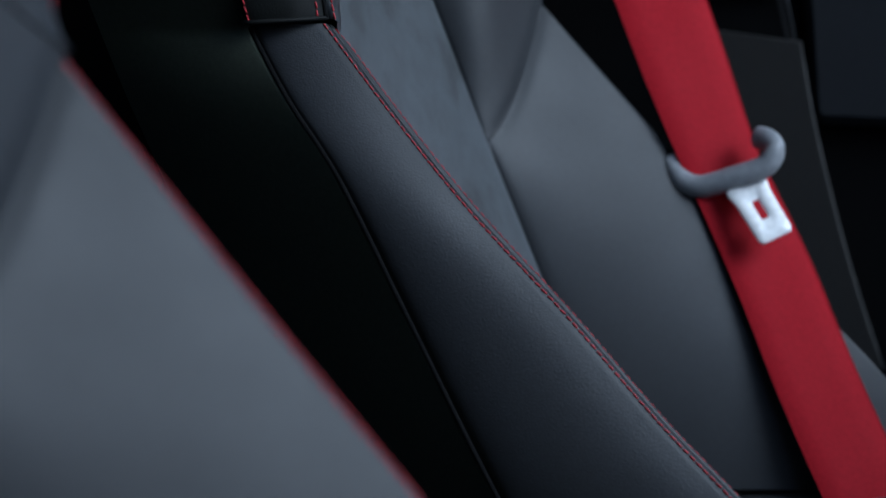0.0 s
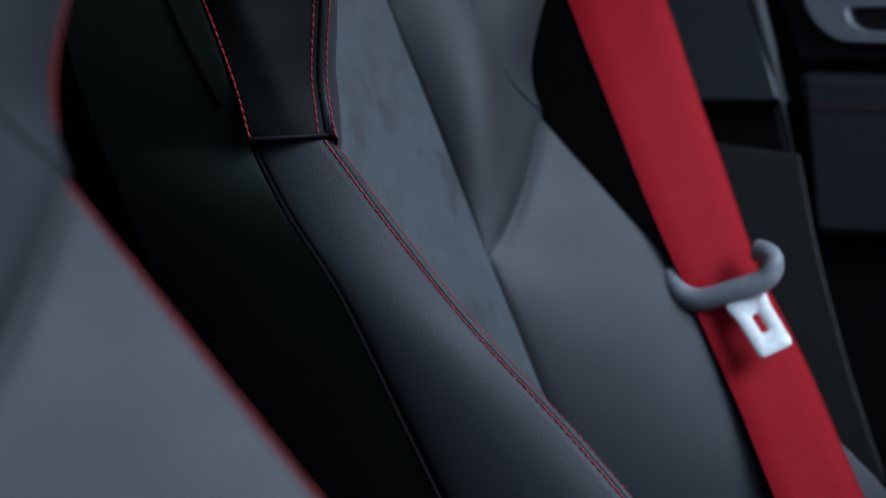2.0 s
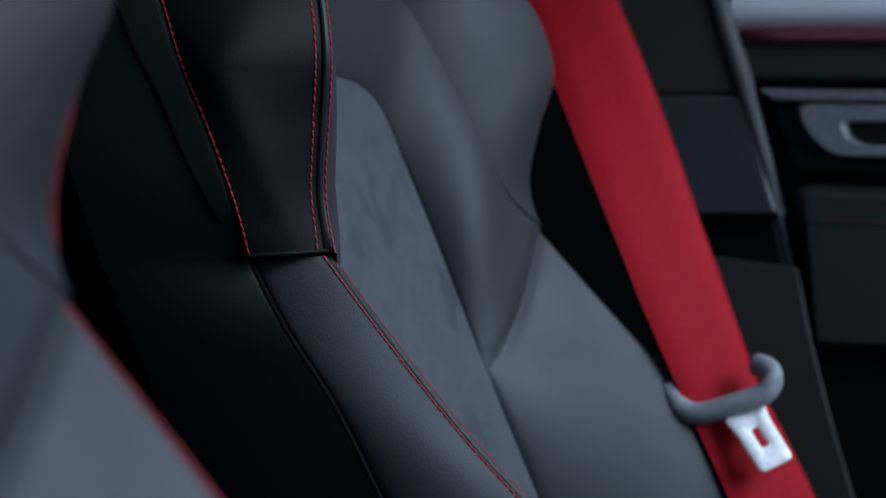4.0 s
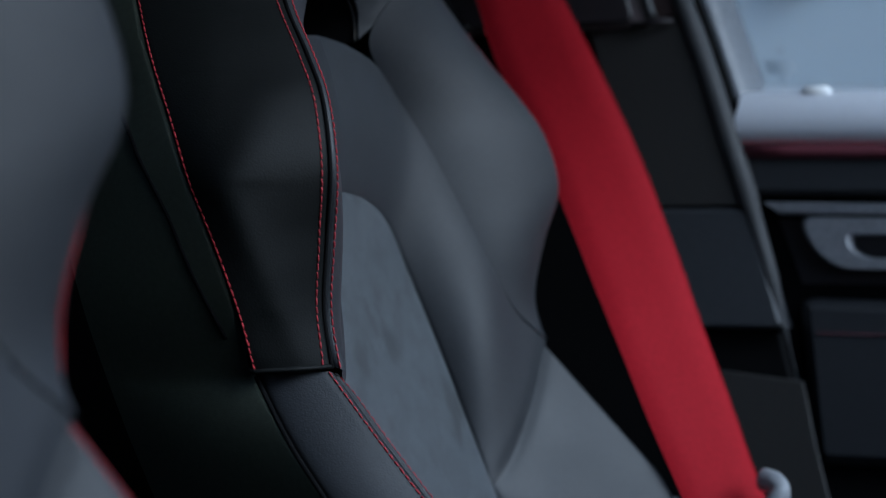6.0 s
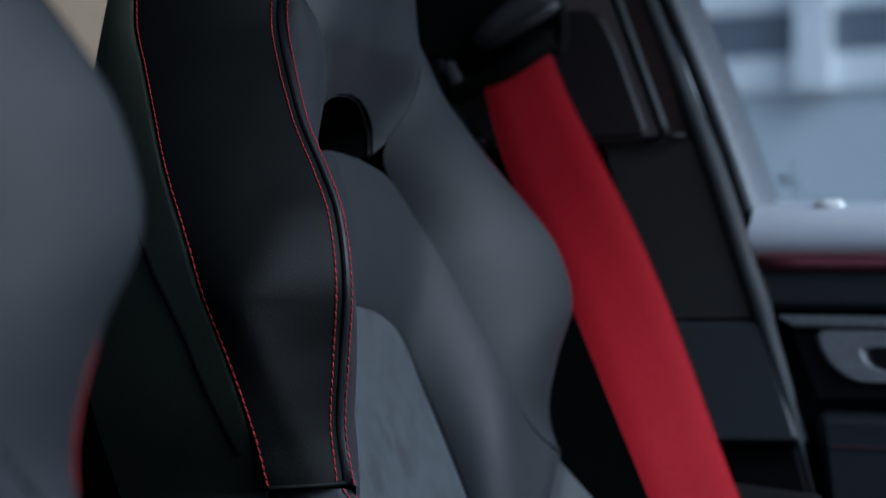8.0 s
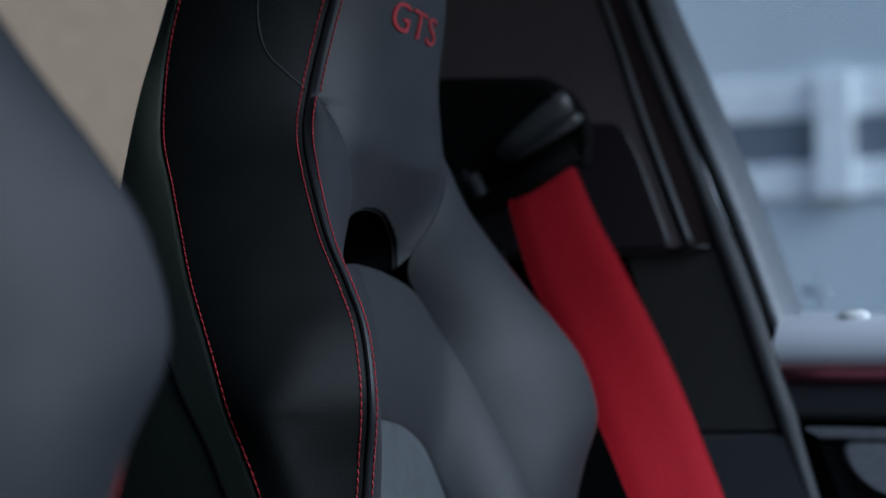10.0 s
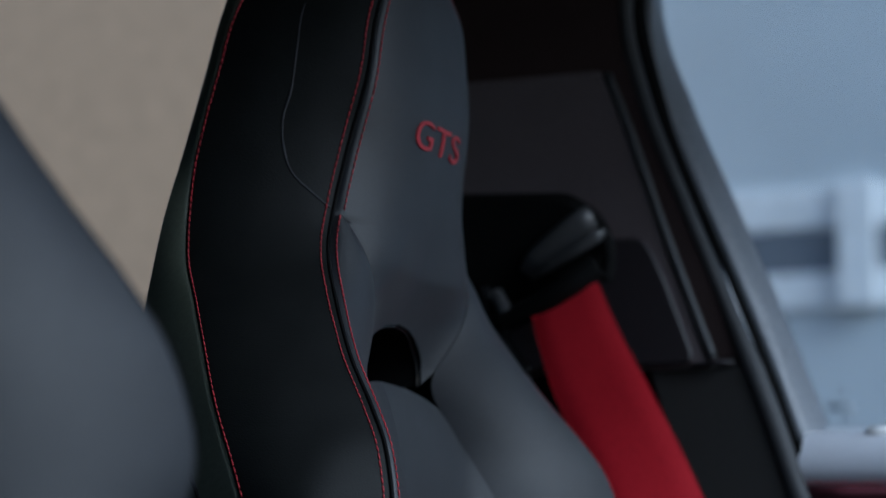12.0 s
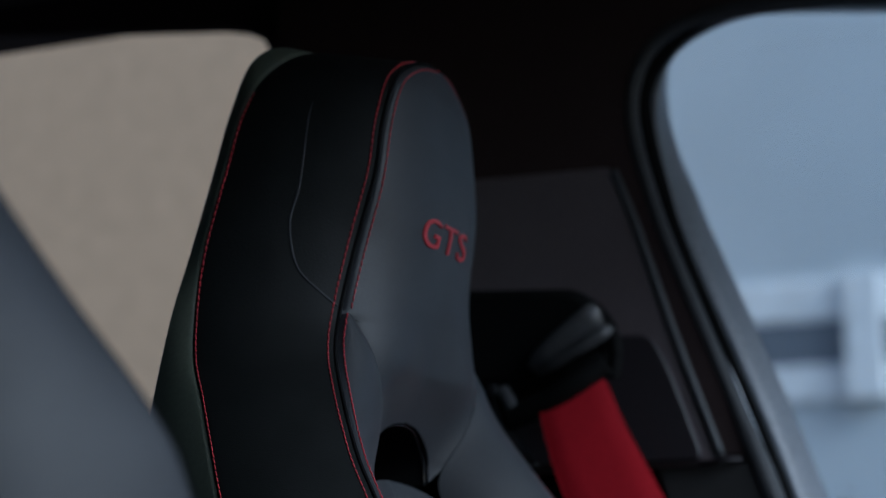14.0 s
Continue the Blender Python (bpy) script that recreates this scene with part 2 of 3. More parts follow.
# ---- the seat ----
# Half curves of the backrest, x forward, y to the side, z up, for the half with negative y.
LOWER_EDGE = [(-0.106, -0.176, 0.480), (-0.171, -0.180, 0.555), (-0.2250, -0.180, 0.606), (-0.2755, -0.180, 0.658),
              (-0.3285, -0.180, 0.709), (-0.3735, -0.1755, 0.757), (-0.4112, -0.1715, 0.800)]
UPPER_EDGE = [(-0.4125, -0.1715, 0.803), (-0.4177, -0.170, 0.834), (-0.4127, -0.177, 0.870), (-0.4055, -0.188, 0.906), (-0.413, -0.181, 0.942),
              (-0.427, -0.170, 0.967), (-0.447, -0.154, 0.995), (-0.467, -0.132, 1.028), (-0.4855, -0.107, 1.062), (-0.4905, -0.092, 1.090),
              (-0.4855, -0.082, 1.132), (-0.4752, -0.078, 1.174), (-0.4733, -0.071, 1.211), (-0.4712, -0.059, 1.240), (-0.4705, -0.040, 1.255),
              (-0.469, -0.019, 1.2630), (-0.469, 0.0, 1.2645)]
UPPER_BACK = [(-0.4489, -0.1920, 0.8011), (-0.4504, -0.2111, 0.8344), (-0.4589, -0.2203, 0.8679), (-0.4723, -0.2225, 0.9006), (-0.4858, -0.2177, 0.9316),
              (-0.5058, -0.2043, 0.9680), (-0.5232, -0.1869, 1.0000), (-0.5406, -0.1686, 1.0309), (-0.5570, -0.1503, 1.0566), (-0.5649, -0.1374, 1.0854),
              (-0.5678, -0.1285, 1.1142), (-0.5655, -0.1226, 1.1429), (-0.5612, -0.1127, 1.1799), (-0.5588, -0.0988, 1.2178), (-0.5525, -0.0782, 1.2499),
              (-0.5420, -0.0450, 1.2719), (-0.5320, 0.0000, 1.2740)]
LOWER_BACK = [(-0.2450, -0.2200, 0.4800), (-0.3008, -0.2199, 0.5702), (-0.3518, -0.2135, 0.6571), (-0.3896, -0.2106, 0.7235), (-0.4220, -0.2037, 0.7637),
              (-0.4508, -0.1894, 0.7998)]
SHELL_REAR = [(-0.4102, -0.1437, 0.4549), (-0.4691, -0.1485, 0.5825), (-0.5199, -0.1580, 0.7090), (-0.5400, -0.1708, 0.7684), (-0.5516, -0.1965, 0.8384),
              (-0.5656, -0.1968, 0.9006), (-0.5742, -0.1843, 0.9526), (-0.5753, -0.1701, 1.0045), (-0.5785, -0.1534, 1.0459), (-0.5793, -0.1383, 1.0872),
              (-0.5779, -0.1213, 1.1284), (-0.5734, -0.1054, 1.1799), (-0.5709, -0.0906, 1.2230), (-0.5651, -0.0738, 1.2611), (-0.5549, -0.0469, 1.2772),
              (-0.5440, 0.0000, 1.2760)]
ARCH = [(-0.502, 0.0, 0.998), (-0.497, -0.030, 0.995), (-0.490, -0.066, 0.984), (-0.482, -0.088, 0.959), (-0.470, -0.100, 0.936),
        (-0.452, -0.112, 0.896), (-0.433, -0.126, 0.853), (-0.421, -0.144, 0.820), (-0.408, -0.170, 0.800)]
INSERT = [(-0.484, 0.0, 0.900), (-0.484, -0.034, 0.8955), (-0.482, -0.064, 0.881), (-0.474, -0.081, 0.848), (-0.454, -0.092, 0.792),
          (-0.420, -0.097, 0.706), (-0.384, -0.100, 0.621), (-0.324, -0.102, 0.480)]
COLUMN_INNER = [(-0.408, -0.170, 0.800), (-0.421, -0.144, 0.820), (-0.433, -0.126, 0.853), (-0.452, -0.112, 0.896), (-0.470, -0.100, 0.936),
                (-0.482, -0.088, 0.959), (-0.490, -0.066, 0.984), (-0.492, -0.048, 1.002), (-0.477, -0.063, 1.030), (-0.474, -0.077, 1.062), (-0.489, -0.089, 1.089)]
PAD_SPINE = [(-0.468, 0.0, 1.2640), (-0.4635, 0.0, 1.240), (-0.461, 0.0, 1.200), (-0.461, 0.0, 1.150), (-0.467, 0.0, 1.100), (-0.476, 0.0, 1.062), (-0.490, 0.0, 1.035)]
SLOT = [(-0.490, 0.0, 1.0335), (-0.491, -0.017, 1.0315), (-0.492, -0.031, 1.0255), (-0.492, -0.0395, 1.0175), (-0.492, -0.0425, 1.009), (-0.492, -0.043, 0.999)]
PAD_MID_Z = (0.990, 1.005, 1.020, 1.037, 1.062, 1.100, 1.150, 1.200, 1.240, 1.2640)
PAD_MID_X = (-0.507, -0.503, -0.497, -0.489, -0.476, -0.467, -0.461, -0.461, -0.4635, -0.468)
NEAR_EDGE = (0, 0.0006, 0.0012, 0.0020, 0.0030, 0.0045, 0.0065, 0.009)


def net(first, second, columns, bulge, outward, rows=16, lip=0.0022, lip2=0.0, power=1.0, ends=(1.0, 1.0), push=None, skew=1.0):
    """A padded panel from the first curve to the second, swelling outward, with its edges rolled into the seams."""
    a, b = first, second
    span = np.linalg.norm(b - a, axis=1)
    width = max(span.max(), 0.02)
    s = sorted(set([d / width for d in NEAR_EDGE] + list(np.linspace(0.012 / width if 0.012 < width * 0.5 else 0.5, 1 - 0.004 / width, rows)) + [1 - 0.002 / width, 1 - 0.001 / width, 1.0]))
    s = np.array([q for q in s if 0 <= q <= 1])[:, None, None]
    g = a[None] * (1 - s) + b[None] * s
    n = normals_of(np.concatenate([g, g[:, -1:]], 1))[:, :-1]
    n = np.nan_to_num(n)
    sign = np.sign((n * np.array(outward)).sum(2).mean()) or 1
    n = n * sign
    u = np.linspace(0, 1, len(a))
    soft = lambda d: 0.5 - 0.5 * np.cos(np.pi * np.clip(d / 0.3, 0, 1))
    fade = (ends[0] + (1 - ends[0]) * soft(u)) * (ends[1] + (1 - ends[1]) * soft(1 - u))
    swell = (np.tanh(span / 0.045) * fade)[None, :, None] * bulge
    g = g + (n if push is None else np.array(push)) * swell * (4 * s ** skew * (1 - s ** skew)) ** power
    d1, d2 = s * span[None, :, None], (1 - s) * span[None, :, None]
    g = g - n * (lip * np.exp(-(d1 / 0.0013) ** 2) + lip2 * np.exp(-(d2 / 0.0016) ** 2))
    return g, n, sign


def sunk(g, n, depth, reach):
    """Rolls a panel down into the seam along its last column."""
    step = np.linalg.norm(np.diff(g, axis=1), axis=2)[:, ::-1].cumsum(1)[:, ::-1]
    d = np.hstack([step, np.zeros((g.shape[0], 1))])[:, :, None]
    calm = np.sin(np.pi * np.linspace(0, 1, g.shape[0])).clip(0, 1)[:, None, None] ** 0.7
    return g - n * depth * calm * np.exp(-(d / reach) ** 2)


def puffed(g, span, amount, way):
    """Raises the lip of a panel beside its first seam."""
    step = np.linalg.norm(np.diff(g, axis=0), axis=2).cumsum(0)
    d = np.vstack([np.zeros((1, g.shape[1])), step])[:, :, None]
    v = np.array(way) / np.linalg.norm(way)
    return g + v * amount * (1 - np.exp(-(d / 0.0022) ** 2)) * np.exp(-(d / span) ** 2)


def build_seat(at, label):
    seat = thing("car_seat", at, label, "car seat", "front seats")
    o = np.array(at)
    ref = np.array((0.0, at[1], 0.0)) + np.array((at[0] + 0.30, 0, 0))
    N = 260

    def put(name, made, mat, lab="", both=True, parent=None, kind=""):
        obs = [part(name, shifted(made, ref), mat, parent or seat, lab, kind)]
        if both:
            obs.append(part(name, shifted(mirrored(made), ref), mat, parent or seat, lab, kind))
        return obs

    up_edge, up_back = spline(UPPER_EDGE, N), spline(UPPER_BACK, N)
    lo_edge, lo_back = spline(LOWER_EDGE, 150), spline(LOWER_BACK, 150)
    tuck = np.exp(-(np.linalg.norm(lo_edge - lo_edge[-1], axis=1) / 0.035) ** 2)[:, None]
    lo_edge = lo_edge + np.array((-0.0008, 0.0022, 0.0)) * tuck
    # wing side cover
    g, n, sign = net(up_edge, up_back, N, 0.009, (0, -1, 0), rows=30, lip2=0.0015, ends=(0.4, 1.0), push=(0.1, -1, 0), skew=1.0)
    run = np.linalg.norm(up_edge - up_edge[0], axis=1)
    flare = np.exp(-(run / 0.022) ** 2)[None, :, None] * (np.sin(np.pi / 2 * np.linspace(0, 1, g.shape[0])) ** 2)[:, None, None]
    g = g + np.array((0.0018, -0.0070, 0.0)) * flare
    # a knee along the side: the front part faces forward, the rear part sideways
    s = (np.linalg.norm(g - up_edge[None], axis=2) / (np.linalg.norm(up_back - up_edge, axis=1)[None] + 1e-9)).clip(0.001, 0.999)
    k = np.interp(up_edge[:, 2], [0.80, 0.824, 0.836, 0.866, 0.895, 0.94], [0.36, 0.40, 0.45, 0.62, 0.70, 0.42])[None]
    tall = np.interp(up_edge[:, 2], [0.80, 0.835, 0.90, 0.955], [0.004, 0.012, 0.012, 0.0])[None]
    knee = ((k / s) ** 4 + ((1 - k) / (1 - s)) ** 4) ** -0.25
    g = g + np.array((0.1, -1.0, 0.0)) * (knee * tall)[:, :, None]
    wave = np.array([[noise.noise(Vector(p) * 17.0) + 0.5 * noise.noise(Vector(p) * 41.0) for p in row] for row in g])[:, :, None]
    calm = np.sin(np.pi * np.linspace(0, 1, g.shape[0]))[:, None, None]
    g = g + n * wave * calm * 0.0013
    wing_net, wing_n = g, n
    put("wing_cover", grid(g, flip=sign > 0), LEATHER_SHADED, "black leather side cover, shade in its colour")
    put("red_stitching", thread(along(g, 0.0070), n[5], seed=2), THREAD, "red double-row stitching", both=False, kind="stuff")
    put("red_stitching", mirrored(thread(along(g, 0.0110), n[5], seed=2)), THREAD, "red double-row stitching", both=False, kind="stuff")
    back_line = along(g[::-1], 0.0028)
    keep = back_line[:, 2] < 1.235
    put("red_stitching", thread(back_line[keep], n[-4][keep], seed=3), THREAD, "red single-row stitching", kind="stuff")
    # lower bolster side
    g, n, sign = net(lo_edge, lo_back, 150, 0.010, (0, -1, 0.2), rows=26, lip2=0.0035, power=0.6, ends=(1.0, 0.75), push=(0, -1, 0))
    run = np.linalg.norm(lo_edge - lo_edge[-1], axis=1)
    step = np.vstack([np.zeros((1, g.shape[1])), np.linalg.norm(np.diff(g, axis=0), axis=2).cumsum(0)])
    away = 0.6 * (np.sqrt(1 + (step / 0.03) ** 2) - 1)[:, :, None]
    g = g + (np.array((-0.0035, 0.009, 0.0)) + np.array((-0.003, 0.007, 0.0)) * np.exp(-(run / 0.10) ** 2)[None, :, None]) * away
    # a roll beside the seam, drawn in again by the stitches
    g = puffed(g, 0.009, 0.0016, (0.2, -1.0, 0.2))
    g = g + np.array((0.0, 0.0008, 0.0)) * np.exp(-((step[:, :, None] - 0.0066) / 0.0014) ** 2)
    put("bolster_side", grid(g, flip=sign > 0), LEATHER, "black leather bolster side")
    outer_row = put("red_stitching", thread(along(g, 0.0066), n[5], seed=4), THREAD, "red double-row stitching", kind="stuff")[1]
    put("seam", tube(lo_back + np.array((0.0, 0.0012, 0.0)), 0.0013, 8), DARK, "dark shell joint")
    # wing front, from the seamed edge to the crease
    inner = eased(spline(COLUMN_INNER, 120), 9)
    knot = int(np.argmin(np.abs(up_edge[:, 2] - 1.089)))
    front_edge = even(up_edge[:knot + 1], 120)
    g, n, sign = net(front_edge, inner, 120, 0.008, (1, 0.6, 0.2), rows=24, lip=0.0014, lip2=0.0, ends=(0.1, 1.0))
    g = puffed(g, 0.030, 0.002, (0.9, -0.2, 0.1))
    put("wing_front", grid(g, flip=sign > 0), LEATHER, "black leather shoulder wing")
    put("red_stitching", thread(along(g, 0.0048), n[5], seed=5), THREAD, "red double-row stitching", both=False, kind="stuff")
    hidden_row = put("red_stitching", mirrored(thread(along(g, 0.0020), n[3], seed=5)), THREAD, "red stitching deep in the seam", both=False, kind="stuff")[0]
    # lower bolster front and upper cushion, which meet in a bowed cross seam
    ins = spline(INSERT, 200)
    cut = int(np.argmin(np.abs(ins[:, 2] - 0.708)))

    def bowed(g, last):
        near = np.exp(-((np.arange(g.shape[1]) - (g.shape[1] - 1 if last else 0)) / 38.0) ** 2)[None, :, None]
        run = np.linalg.norm(np.diff(g, axis=0), axis=2).cumsum(0)
        r = np.vstack([np.zeros((1, g.shape[1])), run / (run[-1:] + 1e-9)])[:, :, None]
        return g + np.array((0.0064, 0.0060, -0.0124)) * 4 * r * (1 - r) * near

    def pressed(g):
        """The hollow behind the wing, on the side of the seat that is sat in."""
        run = np.linalg.norm(np.diff(g, axis=0), axis=2).cumsum(0)
        r = np.vstack([np.zeros((1, g.shape[1])), run / (run[-1:] + 1e-9)])[:, :, None]
        q = np.clip((r - 0.08) / 0.92, 0, 1)
        return g + np.array((-0.020, 0.0, 0.0)) * 4 * q * (1 - q) * np.exp(-((g[:, :, 2:] - 0.80) / 0.05) ** 2)

    g, n, sign = net(lo_edge, even(ins[cut:][::-1], 150), 150, 0.006, (1, 0.6, 0.2), rows=18, lip=0.0014, lip2=0.0010, power=1.0, ends=(1, -0.18))
    g = puffed(sunk(bowed(g, True), n, 0.0020, 0.007), 0.030, 0.0024, (0.75, -0.25, 0.6))
    put("bolster_front", grid(pressed(g), flip=sign > 0), LEATHER, "black leather bolster", both=False)
    put("bolster_front", mirrored(grid(g, flip=sign > 0)), LEATHER, "black leather bolster", both=False)
    put("red_stitching", thread(along(g, 0.0040), n[5] * 0.3, radius=0.00026, seed=6), THREAD, "red double-row stitching", both=False, kind="stuff")
    far_row = put("red_stitching", mirrored(thread(along(g, 0.0012), n[2], seed=6)), THREAD, "red double-row stitching", both=False, kind="stuff")[0]
    put("seam", tube(g[2:-2, -1], 0.0007, 6), SEAM, "curved bolster seam")
    arch = eased(spline(ARCH, 140), 9)
    g, n, sign = net(arch, even(ins[:cut + 1], 140), 140, 0.0055, (1, 0, 0.3), rows=24, lip=0.0, lip2=0.0005, power=1.0, ends=(1, -0.2))
    g = sunk(bowed(g, True), n, 0.0020, 0.007)
    put("backrest_cushion", joined(grid(pressed(g), flip=sign > 0), mirrored(grid(g, flip=sign > 0))), LEATHER, "black leather backrest cushion", both=False)
    # suede insert
    spine = ins.copy()
    spine[:, 1] = 0
    spine[:, 2] = np.minimum(spine[:, 2], 0.862)
    spine[:, 0] = np.interp(spine[:, 2], ins[::-1, 2], ins[::-1, 0]) - 0.003
    s = np.array([0, 0.01, 0.02, 0.04, 0.07, *np.linspace(0.12, 1, 14)])[:, None, None]
    g = ins[None] * (1 - s) + spine[None] * s
    g[:, :, 0] = (ins[None, :, 0:1] + (spine - ins)[None, :, 0:1] * (1 - (1 - s) ** 2))[:, :, 0]
    g[:, :, 0] -= (0.0009 * np.exp(-(s * np.linalg.norm(spine - ins, axis=1)[None, :, None] / 0.0016) ** 2))[:, :, 0]
    sign = np.sign(normals_of(g)[:, :, 0].mean())
    put("suede_insert", joined(grid(g, flip=sign > 0), mirrored(grid(g, flip=sign > 0))), SUEDE, "grey suede centre insert", both=False)
    # headrest pad
    outline = even(np.vstack([up_edge[knot:][::-1], inner[::-1][:int(120 * 0.27)][1:]]), 150)
    core = even(np.vstack([spline(PAD_SPINE, 90), spline(SLOT, 40)[1:]]), 150)
    width = np.linalg.norm(outline - core, axis=1)
    s = np.array([0, 0.008, 0.016, 0.03, 0.05, 0.08, *np.linspace(0.12, 1, 18)])[:, None, None]
    g = outline[None] * (1 - s) + core[None] * s
    half = np.interp(g[:, :, 2], outline[::-1, 2], np.abs(outline[::-1, 1]))
    edge_x = np.interp(g[:, :, 2], outline[::-1, 2], outline[::-1, 0])
    mid_x = np.interp(g[:, :, 2], PAD_MID_Z, PAD_MID_X)
    g[:, :, 0] = edge_x + (mid_x - edge_x) * (1 - np.minimum(np.abs(g[:, :, 1]) / (half + 1e-6), 1) ** 3.2)
    r = np.minimum(np.abs(g[:, :, 1]) / (half + 1e-6), 1)
    g[:, :, 0] += 0.0065 * np.exp(-((g[:, :, 2] - 1.070) / 0.030) ** 2) * r ** 2 * (1 - r) * 6.75
    n = normals_of(g)
    sign = np.sign(n[:, :, 0].mean())
    n = n * sign
    d = s * width[None, :, None]
    top = int(np.argmin(np.abs(outline[:, 2] - 1.091)))
    sink = np.where(np.arange(150) < top, 0.0022, 0.0005)[None, :, None]
    g = g - n * sink * np.exp(-(d / 0.0013) ** 2)
    pad = joined(grid(g, flip=sign > 0), mirrored(grid(g, flip=sign > 0)))
    head = put("headrest_pad", pad, LEATHER, "black leather integrated headrest", both=False)[0]
    line, lift = along(g[:, :top], 0.0060), n[4][:top]
    put("red_stitching", thread(line, lift, seed=7), THREAD, "red double-row stitching", both=False, kind="stuff")
    put("red_stitching", mirrored(thread(along(g[:, :top], 0.0022), n[3][:top], seed=7)), THREAD, "red stitching deep in the seam", both=False, kind="stuff")
    # belt slot
    rim = spline(SLOT, 30)
    rim[:, 0] = np.maximum(np.interp(rim[:, 2], PAD_MID_Z, PAD_MID_X) + 0.001, -0.494)
    full = np.vstack([rim[::-1], rim[1:] * np.array((1, -1, 1))])
    put("slot_rim", tube(full + np.array((-0.003, 0, -0.001)), 0.0009, 8), GLOSS, "dark plastic slot rim", both=False)
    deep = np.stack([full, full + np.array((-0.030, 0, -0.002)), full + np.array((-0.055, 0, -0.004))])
    # near-black sheet: the unlit depth of the slot is in its colour
    put("slot_hollow", grid(deep), DARK, "slot hollow, its darkness put into the colour", both=False)
    # dark cord in the main seam, standing in for the groove's shade
    put("groove_cord", joined(tube(lo_edge + np.array((-0.0011, 0.0007, -0.0008)), 0.0010, 6, up=(0, 1, 0)), tube(up_edge + np.array((-0.0007, -0.0009, 0)), 0.0011, 6, up=(1, 0, 0))), DARK, "dark cord for the shade in the seam")
    # crease across the headrest side; lighter leather paints its lit edge
    crease = []
    for z, fr in ((1.238, 0.50), (1.215, 0.50), (1.19, 0.49), (1.165, 0.48), (1.147, 0.465), (1.128, 0.42), (1.112, 0.33), (1.10, 0.20), (1.092, 0.05)):
        a, b = up_edge[np.argmin(np.abs(up_edge[:, 2] - z))], up_back[np.argmin(np.abs(up_back[:, 2] - z))]
        want = a * (1 - fr) + b * fr
        near = np.argmin(((wing_net - want) ** 2).sum(2))
        crease.append(wing_net.reshape(-1, 3)[near])
    put("seam", tube(spline(crease, 60), np.interp(np.arange(60), [0, 25, 59], [0.0001, 0.0007, 0.0008]), 6), LEATHER, "raised headrest side seam, lit edge in its colour")
    # hem between wing cover and bolster
    hem = [wing_net[i, 0] + wing_n[i, 0] * 0.0006 for i in range(0, wing_net.shape[0])]
    hem = spline(hem[::2], 50)
    under = np.stack([hem + np.array((-0.10 * d, d, 0.0012 * (d > 0))) * np.linspace(0, 1, 50)[:, None] for d in (0.0, 0.004, 0.016, 0.038)])
    put("hem", joined(tube(hem, 0.0014, 6), grid(under)), LEATHER_SHADED, "folded leather hem")
    # back shell: side strip, and rear
    rim_front = even(np.vstack([lo_back[:-1], up_back]), 240)
    rim_rear = spline(SHELL_REAR, 240)
    g, n, sign = net(rim_front, rim_rear, 240, 0.002, (0, -1, 0), rows=14, lip=0.001)
    put("shell_side", grid(g, flip=sign > 0), SHELL, "matt black seat shell side")
    line = spline([(-0.522, -0.2085, 0.943), (-0.5086, -0.2134, 0.9211), (-0.5043, -0.2155, 0.9130), (-0.4930, -0.2178, 0.8956), (-0.4838, -0.2181, 0.8795), (-0.4740, -0.2152, 0.855), (-0.4641, -0.2087, 0.8313), (-0.4597, -0.2022, 0.818)], 40)
    put("seam", tube(line, 0.0013, 8), DARK, "dark shell joint")
    mid = rim_rear.copy()
    mid[:, 1] = 0
    mid[:, 0] -= 0.035
    g, n, sign = net(rim_rear, mid, 240, 0.006, (-1, 0, 0), rows=8, lip=0.0)
    put("back_shell", joined(grid(g, flip=sign > 0), mirrored(grid(g, flip=sign > 0))), SHELL, "matt black seat back shell", both=False)
    # seat cushion
    prof = rounded([(-0.34, 0.33), (0.20, 0.36), (0.21, 0.47), (0.02, 0.50), (-0.30, 0.47)], 0.05)
    put("seat_cushion", slab(prof, 1, -0.23, 0.23, 0.03), LEATHER, "black leather seat cushion", both=False)
    put("seat_base", box((-0.30, -0.20, 0.05), (0.12, 0.20, 0.345)), SHELL, "black seat base", both=False)
    # embroidered letters on the headrest
    data = bpy.data.curves.new("letters", "FONT")
    data.body = "GTS"
    data.align_x, data.align_y = "CENTER", "CENTER"
    data.size, data.extrude, data.bevel_depth, data.offset = 0.0275, 0.0, 0.0, -0.00005
    data.space_character = 1.08
    data.shear = 0.2
    tmp = bpy.data.objects.new("letters", data)
    scene.collection.objects.link(tmp)
    bpy.context.view_layer.update()
    me = tmp.to_mesh()
    bm = bmesh.new()
    bm.from_mesh(me)
    bmesh.ops.triangulate(bm, faces=bm.faces)
    bmesh.ops.subdivide_edges(bm, edges=[e for e in bm.edges if e.calc_length() > 0.004], cuts=2)
    res = bmesh.ops.extrude_face_region(bm, geom=list(bm.faces))
    lifted = {v for v in res["geom"] if isinstance(v, bmesh.types.BMVert)}
    pts, faces = [], []
    bm.verts.index_update()
    spx = np.array(PAD_SPINE)
    for v in bm.verts:
        yy, zz = v.co.x * 1.32 - 0.006, 1.148 + v.co.y
        cx = np.interp(zz, spx[::-1, 2], spx[::-1, 0])
        ox = np.interp(zz, up_edge[:, 2], up_edge[:, 0])
        oy = abs(np.interp(zz, up_edge[:, 2], up_edge[:, 1]))
        xx = ox + (cx - ox) * (1 - (abs(yy) / oy) ** 3.2)
        pts.append((xx + (0.0011 if v in lifted else -0.0006), yy, zz))
    faces = [tuple(v.index for v in f.verts) for f in bm.faces]
    bm.free()
    tmp.to_mesh_clear()
    bpy.data.objects.remove(tmp)
